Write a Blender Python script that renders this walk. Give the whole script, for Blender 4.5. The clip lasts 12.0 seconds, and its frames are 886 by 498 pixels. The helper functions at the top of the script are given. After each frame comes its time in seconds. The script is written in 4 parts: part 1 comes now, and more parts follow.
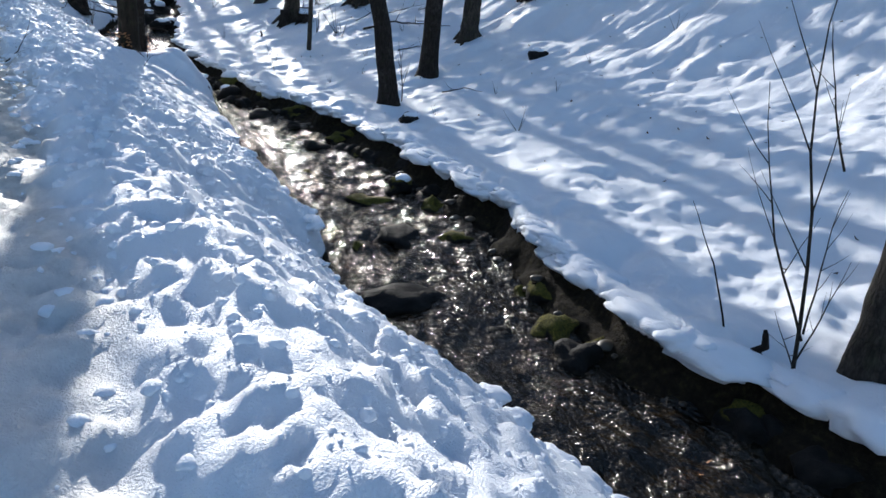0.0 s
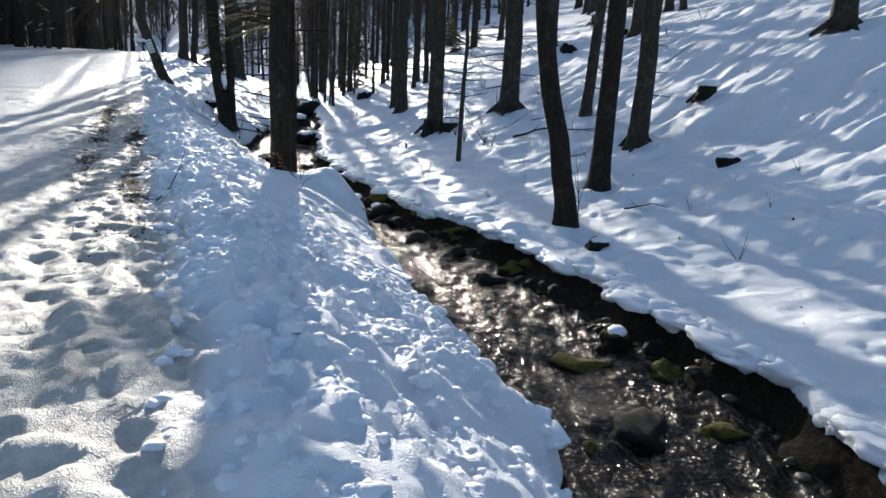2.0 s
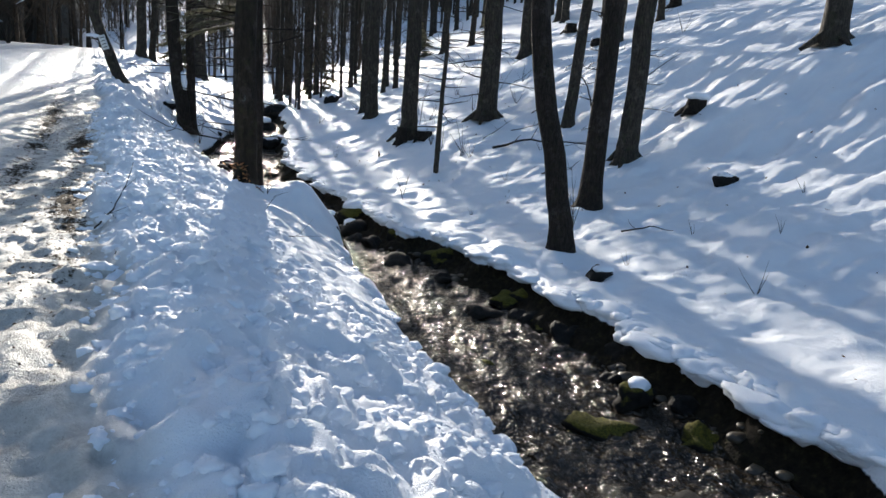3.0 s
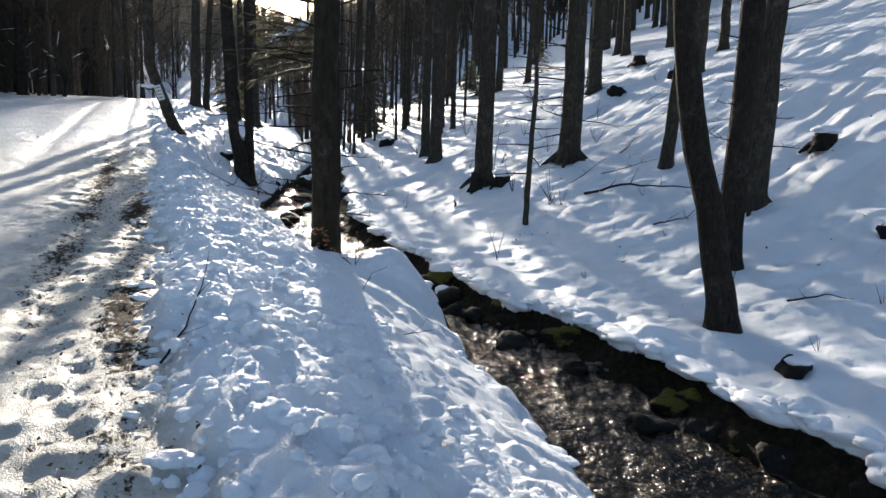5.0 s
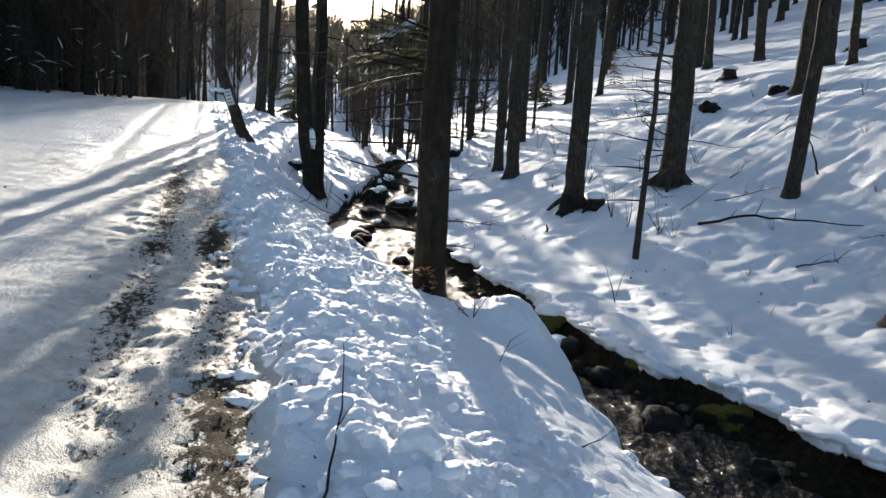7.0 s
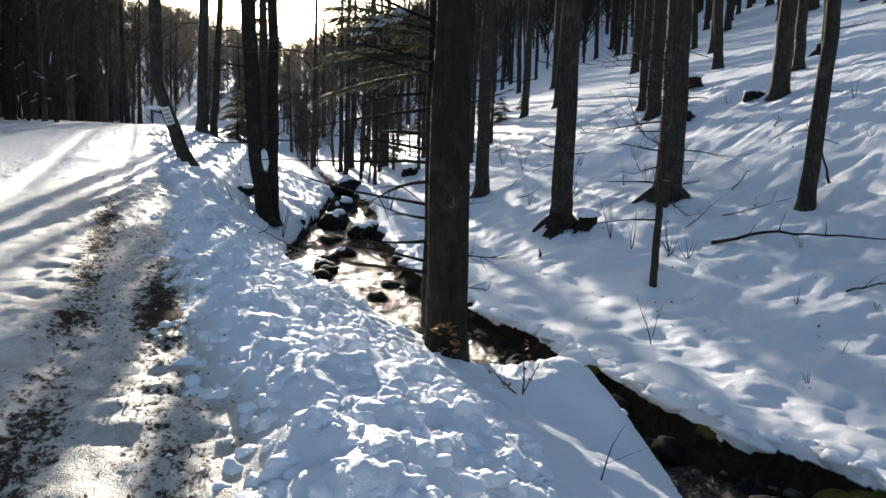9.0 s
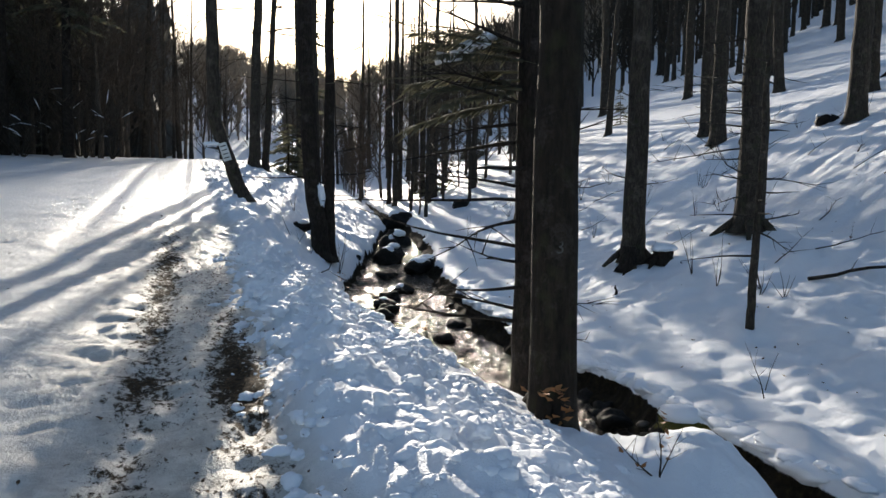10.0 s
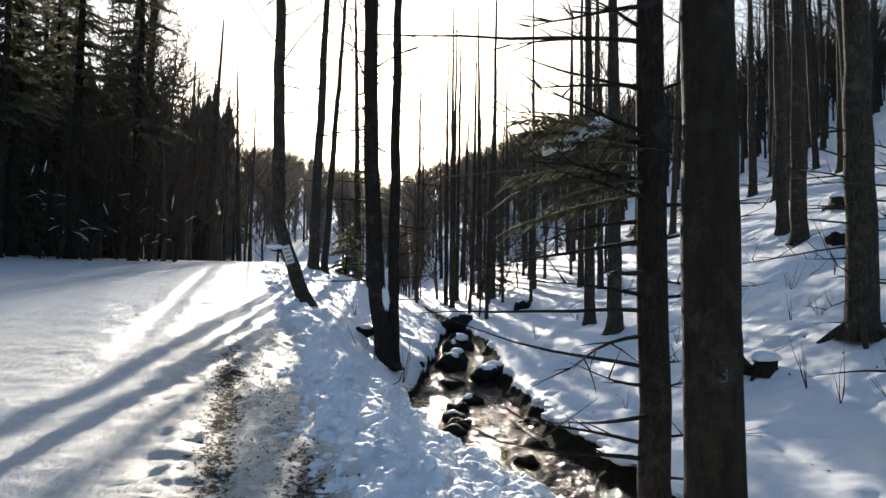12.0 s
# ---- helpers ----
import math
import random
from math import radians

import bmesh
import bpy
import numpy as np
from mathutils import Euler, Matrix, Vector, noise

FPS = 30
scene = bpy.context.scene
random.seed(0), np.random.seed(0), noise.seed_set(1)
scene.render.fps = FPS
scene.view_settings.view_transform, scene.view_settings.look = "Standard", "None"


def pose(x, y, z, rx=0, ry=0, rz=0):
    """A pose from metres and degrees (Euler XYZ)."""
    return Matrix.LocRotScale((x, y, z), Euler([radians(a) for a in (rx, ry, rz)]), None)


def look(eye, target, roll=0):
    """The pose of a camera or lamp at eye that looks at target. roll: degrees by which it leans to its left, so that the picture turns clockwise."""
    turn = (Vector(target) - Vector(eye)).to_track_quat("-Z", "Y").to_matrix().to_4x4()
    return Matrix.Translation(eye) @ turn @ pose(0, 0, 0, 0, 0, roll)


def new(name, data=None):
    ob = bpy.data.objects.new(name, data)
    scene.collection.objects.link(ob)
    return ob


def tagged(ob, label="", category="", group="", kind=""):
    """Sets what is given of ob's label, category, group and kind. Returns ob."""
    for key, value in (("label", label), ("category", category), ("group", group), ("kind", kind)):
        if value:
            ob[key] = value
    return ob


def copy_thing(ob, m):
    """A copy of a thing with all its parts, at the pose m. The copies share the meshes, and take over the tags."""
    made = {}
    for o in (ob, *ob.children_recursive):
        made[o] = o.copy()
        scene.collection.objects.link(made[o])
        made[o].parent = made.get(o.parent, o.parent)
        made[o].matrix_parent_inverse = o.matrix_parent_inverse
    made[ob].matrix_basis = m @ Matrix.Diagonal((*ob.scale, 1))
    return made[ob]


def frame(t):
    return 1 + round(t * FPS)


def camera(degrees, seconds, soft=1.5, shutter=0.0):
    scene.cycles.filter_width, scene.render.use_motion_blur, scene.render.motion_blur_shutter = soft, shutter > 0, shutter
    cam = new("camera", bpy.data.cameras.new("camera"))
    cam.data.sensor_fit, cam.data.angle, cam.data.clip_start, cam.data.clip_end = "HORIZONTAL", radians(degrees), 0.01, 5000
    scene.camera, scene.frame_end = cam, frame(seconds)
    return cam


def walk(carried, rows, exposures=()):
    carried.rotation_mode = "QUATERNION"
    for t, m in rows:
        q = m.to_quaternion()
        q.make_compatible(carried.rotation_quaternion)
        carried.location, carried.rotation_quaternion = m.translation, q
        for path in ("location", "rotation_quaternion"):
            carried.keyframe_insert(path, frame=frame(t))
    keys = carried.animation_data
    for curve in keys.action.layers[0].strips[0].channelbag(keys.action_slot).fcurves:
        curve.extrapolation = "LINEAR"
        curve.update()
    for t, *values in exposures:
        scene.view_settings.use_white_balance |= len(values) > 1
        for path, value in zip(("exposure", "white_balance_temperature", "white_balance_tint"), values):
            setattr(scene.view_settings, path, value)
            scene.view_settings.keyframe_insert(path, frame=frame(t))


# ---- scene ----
cam = camera(63.3, 12.0)
PATH = [
    (0, (0.506, 0.608, 1.304), (1.531, 2.202, 0.665), 4.4),
    (0.5, (0.577, 1.225, 1.337), (1.574, 2.833, 0.688), 1.6),
    (1, (0.517, 1.896, 1.376), (1.337, 3.66, 0.913), 0.5),
    (1.5, (0.545, 2.322, 1.418), (1.319, 4.132, 1.063), -0.9),
    (2, (0.586, 3.055, 1.381), (1.347, 4.861, 0.979), 2.0),
    (2.5, (0.653, 3.641, 1.416), (1.576, 5.374, 1.034), 1.0),
    (3, (0.753, 4.296, 1.439), (1.609, 6.062, 1.055), 3.3),
    (3.2, (0.767, 4.617, 1.391), (1.639, 6.373, 0.997), 5.5),
    (4.8, (0.672, 6.388, 1.596), (1.419, 8.211, 1.255), 1.5),
    (5, (0.676, 6.641, 1.56), (1.424, 8.473, 1.272), 1.5),
    (5.5, (0.616, 7.114, 1.637), (1.214, 9.0, 1.346), 3.4),
    (6, (0.491, 7.608, 1.693), (1.172, 9.464, 1.388), 1.3),
    (6.5, (0.436, 8.192, 1.742), (1.118, 10.052, 1.469), 1.5),
    (6.7, (0.407, 8.367, 1.721), (1.031, 10.247, 1.448), 3.3),
    (8.3, (0.38, 10.167, 1.711), (1.077, 12.025, 1.464), 2.1),
    (8.5, (0.327, 10.311, 1.684), (1.046, 12.16, 1.426), 2.3),
    (9, (0.4, 10.887, 1.703), (1.166, 12.722, 1.486), 1.5),
    (9.5, (0.281, 11.418, 1.634), (0.99, 13.275, 1.414), 3.2),
    (10, (0.218, 11.805, 1.792), (0.875, 13.689, 1.653), 0.7),
    (10.5, (0.165, 12.193, 1.837), (0.713, 14.114, 1.74), 0.2),
    (11, (0.149, 12.641, 1.832), (0.796, 14.533, 1.765), 0.3),
    (11.5, (0.085, 12.935, 1.825), (0.624, 14.86, 1.857), -2.1),
    (12, (0.093, 12.973, 1.88), (0.613, 14.899, 2.017), 0.5),
]
walk(cam, [(t, look(eye, target, roll)) for t, eye, target, roll in PATH],
     exposures=((0.0, 0.92, 5750, 10), (0.5, 1.05, 5850, 10), (1.5, 0.86, 6050, 10), (2.5, 0.95, 6150, 10), (3.2, 1.0, 6200, 10), (6.0, 0.98, 6500, 10), (9.5, 0.83, 6450, 10), (10.0, 0.76, 6450, 10), (10.6, 0.82, 6450, 10), (12.0, 0.86, 6450, 10)))

# ---- light ----
SUN_AZ, SUN_EL = radians(10.8), radians(15.0)
world = bpy.data.worlds.new("world")
scene.world = world
world.use_nodes = True
wn, wl = world.node_tree.nodes, world.node_tree.links
sky = wn.new("ShaderNodeTexSky")
sky.sky_type, sky.sun_disc = "NISHITA", False
sky.sun_elevation, sky.sun_rotation = SUN_EL, SUN_AZ
sky.air_density, sky.dust_density, sky.ozone_density = 1.0, 1.5, 1.5
wl.new(sky.outputs[0], wn["Background"].inputs[0])
wn["Background"].inputs[1].default_value = 0.1
sun = new("sun", bpy.data.lights.new("sun", "SUN"))
sun.data.energy, sun.data.angle, sun.data.color = 5.0, radians(0.55), (1.0, 0.9, 0.76)
sun.matrix_world = look((0, 0, 30), (-math.sin(SUN_AZ) * math.cos(SUN_EL) * 10, -math.cos(SUN_AZ) * math.cos(SUN_EL) * 10, 30 - 10 * math.sin(SUN_EL)))


# ---- materials ----
class Mat:
    """A small helper round one node material."""

    def __init__(self, name):
        self.m = bpy.data.materials.new(name)
        self.m.use_nodes = True
        self.t = self.m.node_tree
        self.bsdf = self.t.nodes["Principled BSDF"]
        self.coord = self.t.nodes.new("ShaderNodeTexCoord").outputs["Object"]

    def n(self, kind, **values):
        node = self.t.nodes.new(kind)
        for key, value in values.items():
            node.inputs[key].default_value = value
        return node

    def link(self, a, b):
        self.t.links.new(a, b)

    def scaled(self, sx, sy, sz):
        node = self.n("ShaderNodeMapping")
        node.inputs["Scale"].default_value = (sx, sy, sz)
        self.link(self.coord, node.inputs["Vector"])
        return node.outputs[0]

    def noise(self, scale, detail=4.0, rough=0.6, vector=None):
        node = self.n("ShaderNodeTexNoise", Scale=scale, Detail=detail, Roughness=rough)
        self.link(vector or self.coord, node.inputs["Vector"])
        return node.outputs["Fac"]

    def ramp(self, fac, *stops):
        node = self.t.nodes.new("ShaderNodeValToRGB")
        el = node.color_ramp.elements
        while len(el) < len(stops):
            el.new(0.5)
        for e, (p, c) in zip(el, stops):
            e.position, e.color = p, (*c, 1) if len(c) == 3 else c
        self.link(fac, node.inputs[0])
        return node.outputs[0]

    def mix(self, fac, a, b):
        node = self.t.nodes.new("ShaderNodeMix")
        node.data_type = "RGBA"
        for socket, value in ((node.inputs[0], fac), (node.inputs[6], a), (node.inputs[7], b)):
            if isinstance(value, (int, float)):
                socket.default_value = value
            elif isinstance(value, tuple):
                socket.default_value = (*value, 1)
            else:
                self.link(value, socket)
        return node.outputs[2]

    def math(self, op, a, b=0.0):
        node = self.t.nodes.new("ShaderNodeMath")
        node.operation = op
        for socket, value in ((node.inputs[0], a), (node.inputs[1], b)):
            if isinstance(value, (int, float)):
                socket.default_value = value
            else:
                self.link(value, socket)
        return node.outputs[0]

    def attr(self, name):
        node = self.t.nodes.new("ShaderNodeAttribute")
        node.attribute_name = name
        return node.outputs["Fac"]

    def random(self):
        return self.t.nodes.new("ShaderNodeObjectInfo").outputs["Random"]

    def bump(self, height, strength, distance):
        node = self.n("ShaderNodeBump", Strength=strength, Distance=distance)
        self.link(height, node.inputs["Height"])
        self.link(node.outputs[0], self.bsdf.inputs["Normal"])

    def set(self, **values):
        for key, value in values.items():
            socket = self.bsdf.inputs[key.replace("_", " ")]
            if isinstance(value, (int, float)):
                socket.default_value = value
            elif isinstance(value, tuple):
                socket.default_value = (*value, 1)
            else:
                self.link(value, socket)
        return self


def snow_material(name):
    a = Mat(name)
    c = a.ramp(a.noise(1.3, 5), (0.3, (0.80, 0.84, 0.90)), (0.7, (0.90, 0.92, 0.95)))
    a.set(Base_Color=c, Roughness=0.62)
    a.bump(a.math("ADD", a.noise(28, 5, 0.7), a.noise(130, 2)), 0.5, 0.012)
    return a.m


def ground_material():
    """Snow, with trodden leaf litter on the road and bare wet soil at the brook."""
    a = Mat("snowy_ground")
    grain = a.noise(9, 6, 0.7)
    snow = a.ramp(a.noise(1.1, 5), (0.3, (0.80, 0.84, 0.90)), (0.7, (0.90, 0.92, 0.95)))
    dirty = a.ramp(a.noise(6, 6, 0.75), (0.35, (0.40, 0.37, 0.32)), (0.62, (0.66, 0.63, 0.57)))
    litter = a.ramp(a.noise(42, 5, 0.8), (0.3, (0.012, 0.010, 0.007)), (0.5, (0.045, 0.032, 0.02)), (0.72, (0.14, 0.09, 0.045)))
    soil = a.ramp(a.noise(14, 6, 0.7), (0.3, (0.005, 0.004, 0.003)), (0.55, (0.02, 0.015, 0.0085)), (0.78, (0.055, 0.05, 0.017)))
    tread = a.attr("tread")
    c = a.mix(tread, snow, dirty)
    spots = a.ramp(a.math("ADD", a.attr("litter"), a.math("MULTIPLY", a.math("SUBTRACT", a.noise(17, 7, 0.8, a.scaled(1.0, 0.6, 1)), 0.5), 2.1)), (0.46, (0, 0, 0)), (0.62, (1, 1, 1)))
    c = a.mix(spots, c, litter)
    bare = a.ramp(a.math("ADD", a.attr("soil"), a.math("MULTIPLY", a.math("SUBTRACT", grain, 0.5), 0.5)), (0.42, (0, 0, 0)), (0.55, (1, 1, 1)))
    cells = a.n("ShaderNodeTexVoronoi", Scale=11.0)
    a.link(a.scaled(1, 0.8, 0.3), cells.inputs["Vector"])
    gravel = a.mix(a.ramp(a.noise(1.6, 4), (0.4, (0, 0, 0)), (0.65, (1, 1, 1))), a.ramp(cells.outputs["Distance"], (0.1, (0.105, 0.08, 0.05)), (0.6, (0.022, 0.017, 0.011))), a.ramp(a.noise(20, 5), (0.3, (0.016, 0.012, 0.007)), (0.7, (0.075, 0.056, 0.034))))
    c = a.mix(bare, c, a.mix(a.attr("bed"), soil, gravel))
    dull = a.math("MAXIMUM", bare, spots)
    a.set(Base_Color=c, Roughness=a.mix(dull, a.mix(a.attr("packed"), (0.58, 0.58, 0.58), (0.3, 0.3, 0.3)), (0.9, 0.9, 0.9)), Specular_IOR_Level=a.mix(dull, a.mix(a.attr("packed"), (0.5, 0.5, 0.5), (0.85, 0.85, 0.85)), (0.12, 0.12, 0.12)))
    a.bump(a.math("ADD", a.math("ADD", a.math("MULTIPLY", a.noise(9, 4, 0.6, a.scaled(1, 0.7, 1)), 2.6), a.math("ADD", a.noise(24, 6, 0.7), a.noise(110, 2))), a.math("MULTIPLY", bare, a.math("MULTIPLY", a.noise(6, 6, 0.7), 5.0))), 0.65, 0.019)
    return a.m


def bark_material(name, dark, light, moss=0.0, streak=7.0, furrow=0.45):
    """Furrowed bark with plates, lichen patches and some moss low down."""
    a = Mat(name)
    v = a.scaled(1, 1, 0.2)
    n = a.noise(streak * 3, 7, 0.75, v)
    plates = a.n("ShaderNodeTexVoronoi", Scale=streak * 3.2)
    plates.feature = "DISTANCE_TO_EDGE"
    bent = a.n("ShaderNodeMixRGB", Fac=0.08)
    a.link(a.scaled(1, 1, 0.3), bent.inputs["Color1"])
    warp = a.n("ShaderNodeTexNoise", Scale=9.0, Detail=4.0)
    a.link(a.coord, warp.inputs["Vector"])
    a.link(warp.outputs["Color"], bent.inputs["Color2"])
    a.link(bent.outputs[0], plates.inputs["Vector"])
    low = (1 - furrow,) * 3
    crack = a.ramp(plates.outputs["Distance"], (0.0, low), (0.2, (1, 1, 1)))
    c = a.ramp(n, (0.34, dark), (0.66, light))
    c = a.mix(crack, tuple(0.55 * p for p in dark), c)
    pale = tuple(1.25 * p + 0.03 for p in light)
    c = a.mix(a.ramp(a.math("ADD", a.noise(3.1, 6, 0.7), a.math("MULTIPLY", a.noise(46, 3), 0.25)), (0.66, (0, 0, 0)), (0.8, (0.55, 0.55, 0.55))), c, pale)
    if moss:
        c = a.mix(a.ramp(a.noise(5, 5), (0.52, (0, 0, 0)), (0.75, (moss, moss, moss))), c, (0.05, 0.06, 0.022))
    a.set(Base_Color=c, Roughness=0.88, Specular_IOR_Level=0.2)
    a.bump(a.math("ADD", n, a.math("MULTIPLY", crack, 0.5)), 1.0, 0.04)
    return a.m


def plain_material(name, low, high, scale=12, rough=0.7, bump=0.01):
    a = Mat(name)
    n = a.noise(scale, 5, 0.65)
    a.set(Base_Color=a.ramp(n, (0.3, low), (0.7, high)), Roughness=rough)
    if bump:
        a.bump(n, 0.7, bump)
    return a.m


def thin_foliage(name, low, high, scale, through_part):
    """Needles and twigs: some of the light passes through them."""
    a = Mat(name)
    c = a.ramp(a.noise(scale, 5, 0.65), (0.3, low), (0.7, high))
    a.set(Base_Color=c, Roughness=0.75)
    lets = a.n("ShaderNodeBsdfTranslucent")
    a.link(c, lets.inputs["Color"])
    both = a.n("ShaderNodeMixShader", Fac=through_part)
    a.link(a.bsdf.outputs[0], both.inputs[1])
    a.link(lets.outputs[0], both.inputs[2])
    a.link(both.outputs[0], a.t.nodes["Material Output"].inputs["Surface"])
    return a.m


def water_material():
    a = Mat("brook_water")
    v = a.scaled(1, 0.6, 1)
    h = a.math("ADD", a.noise(11, 2, 0.5, v), a.math("MULTIPLY", a.noise(27, 2, 0.5, v), 0.5))
    shade = a.ramp(a.noise(2.5, 4), (0.35, (0.013, 0.0095, 0.0055)), (0.7, (0.05, 0.037, 0.021)))
    a.set(Base_Color=shade, Roughness=0.125, IOR=1.36, Transmission_Weight=0.35)
    a.bump(h, 1.0, 0.075)
    return a.m


SNOW = snow_material("snow")
GROUND = ground_material()
BARK = bark_material("bark_grey", (0.02, 0.0165, 0.0125), (0.09, 0.073, 0.057), 0.5)
BARK_DARK = bark_material("bark_spruce", (0.010, 0.008, 0.0065), (0.048, 0.036, 0.028), 0.25, 9)
BARK_BEECH = bark_material("bark_beech", (0.010, 0.0078, 0.0052), (0.036, 0.027, 0.019), 0.4, 5, 0.12)
WATER = water_material()

# ---- terrain ----
def ip(v, xs, ys):
    return np.interp(v, xs, ys)


def water_z(y):
    """Level of the brook along the valley."""
    return ip(y, [-40, 0, 5, 9.3, 14.5, 20.8, 26, 31.5, 33, 40, 60, 100, 400], [-2.2, -1.42, -1.34, -1.22, -1.1, -1.0, -0.82, -0.68, -0.38, 0.0, 0.8, 2.2, 10.0])


def lip_left(y):
    return ip(y, [-40, 0, 2.5, 5, 7.6, 9.4, 11, 12.6, 13.4, 15.8, 16.8, 18.2, 19.5, 21, 22.5, 26.5, 30, 33, 45, 71, 120, 400], [2.6, 2.98, 2.98, 2.8, 3.1, 3.45, 3.45, 3.75, 3.95, 4.4, 4.35, 3.85, 3.6, 3.4, 3.25, 3.15, 3.75, 4.9, 8.8, 13.6, 22, 70])


def lip_right(y):
    return ip(y, [-40, 0, 2.5, 4, 5, 6.2, 7.3, 8.5, 10, 12, 13.5, 15, 16, 17, 19, 21, 23, 26, 30, 34, 41, 45, 71, 120, 400], [5.8, 5.25, 5.1, 4.95, 5.05, 5.4, 5.75, 6.05, 6.05, 6.0, 6.1, 6.0, 5.65, 5.5, 5.75, 5.7, 5.7, 6.0, 6.9, 7.6, 9.4, 10.0, 13.65, 22, 70])


def road_z(y):
    return ip(y, [-40, 0, 6, 12, 16, 22, 32, 45, 60, 90, 400], [-1.0, 0.0, 0.12, 0.3, 0.5, 0.85, 1.75, 2.95, 4.1, 4.3, 24])


def hill(u):
    return ip(u, [0, 0.4, 2, 4, 6, 7.3, 8.2, 11.3, 16, 20, 30, 40, 80, 200, 500], [0, 0.06, 0.14, 0.5, 1.05, 1.55, 2.1, 3.9, 5.9, 7.2, 11.5, 16, 32, 70, 90])


def base_height(x, y):
    """The large shape of the ground, with no small relief."""
    L, R, zw = lip_left(y), lip_right(y), water_z(y)
    zl = zw + 0.36
    zr = road_z(y)
    crest = ip(y, [0, 20, 32, 45, 70], [1.25, 1.25, 1.3, 2.3, 5.0])
    # the road with its low bank, falling to the brook
    s = np.clip((x - crest) / np.maximum(L - crest, 0.4), 0, 1)
    bank = (zr + 0.13) * (1 - s ** 1.25) + zl * s ** 1.25
    v = np.clip((x - (crest - 0.6)) / 0.6, 0, 1)
    road = zr + 0.13 * v * v * (3 - 2 * v)
    far = np.maximum(-x - 6, 0)
    road = road + ip(far, [0, 6, 14, 40, 120, 400], [0, 0.05, 0.5, 4.0, 24, 70])
    left = np.where(x < crest, road, bank)
    swell = ip(y, [16, 24], [0, 1]) * ip(x - R, [0, 2, 4, 6, 8, 11], [0, 0.2, 0.45, 0.6, 0.25, 0])
    right = zw + 0.42 + hill(x - R) + swell
    bed = zw - 0.22
    tl = np.clip((x - L) / 0.22, 0, 1)
    tr = ip(R - x, [0, 0.14, 0.32, 0.5], [0, 0.42, 0.58, 1])
    open_water = 1 - np.clip((y - 60) / 8, 0, 1)
    tl, tr = tl * open_water, tr * open_water
    z = np.where(x < (L + R) / 2, left * (1 - tl) + bed * tl, right * (1 - tr) + bed * tr)
    return z + 0.15 * np.maximum(y - 110, 0)


def lattice(ix, iy, seed):
    h = (ix * 374761393 + iy * 668265263 + seed * 974634777) & 0xFFFFFFFF
    h = ((h ^ (h >> 13)) * 1274126177) & 0xFFFFFFFF
    h = (h ^ (h >> 16)) & 0xFFFFFFFF
    return h / 4294967295.0


def value_noise(x, y, seed=0):
    """Smooth noise from -1 to 1."""
    x, y = np.asarray(x, float), np.asarray(y, float)
    fx, fy = np.floor(x), np.floor(y)
    ix, iy = fx.astype(np.int64), fy.astype(np.int64)
    u, v = x - fx, y - fy
    u, v = u * u * u * (u * (6 * u - 15) + 10), v * v * v * (v * (6 * v - 15) + 10)
    a, b = lattice(ix, iy, seed), lattice(ix + 1, iy, seed)
    c, d = lattice(ix, iy + 1, seed), lattice(ix + 1, iy + 1, seed)
    return 2 * (a * (1 - u) * (1 - v) + b * u * (1 - v) + c * (1 - u) * v + d * u * v) - 1


def fbm(x, y, size, octaves=4, seed=0, gain=0.5):
    total, amp = 0.0, 1.0
    for k in range(octaves):
        a = 0.6 + 1.1 * k
        xr, yr = x * math.cos(a) - y * math.sin(a), x * math.sin(a) + y * math.cos(a)
        total = total + amp * value_noise(xr / size, yr / size, seed + 17 * k)
        amp, size = amp * gain, size / 2
    return total


def smooth(v, a, b):
    t = np.clip((v - a) / (b - a), 0, 1)
    return t * t * (3 - 2 * t)


def prints(x, y, seed, long=0.2, wide=0.1, cell=(0.36, 0.5)):
    """Scattered boot marks: about 1 in a mark, a little below 0 on its pushed-up rim."""
    ux, uy = x / cell[0], y / cell[1]
    cx, cy = np.floor(ux).astype(np.int64), np.floor(uy).astype(np.int64)
    best = np.full(np.shape(ux), 9.0)
    for dx in (-1, 0, 1):
        for dy in (-1, 0, 1):
            ix, iy = cx + dx, cy + dy
            px = (ix + lattice(ix, iy, seed)) * cell[0]
            py = (iy + lattice(ix, iy, seed + 1)) * cell[1]
            turn = 0.9 * (lattice(ix, iy, seed + 2) - 0.5)
            ax, ay = x - px, y - py
            a, b = ax * np.cos(turn) - ay * np.sin(turn), ax * np.sin(turn) + ay * np.cos(turn)
            best = np.minimum(best, (a / wide) ** 2 + (b / long) ** 2)
    return 1 / (1 + best ** 2.5) - 0.35 * np.exp(-((np.sqrt(best) - 1.45) / 0.3) ** 2)


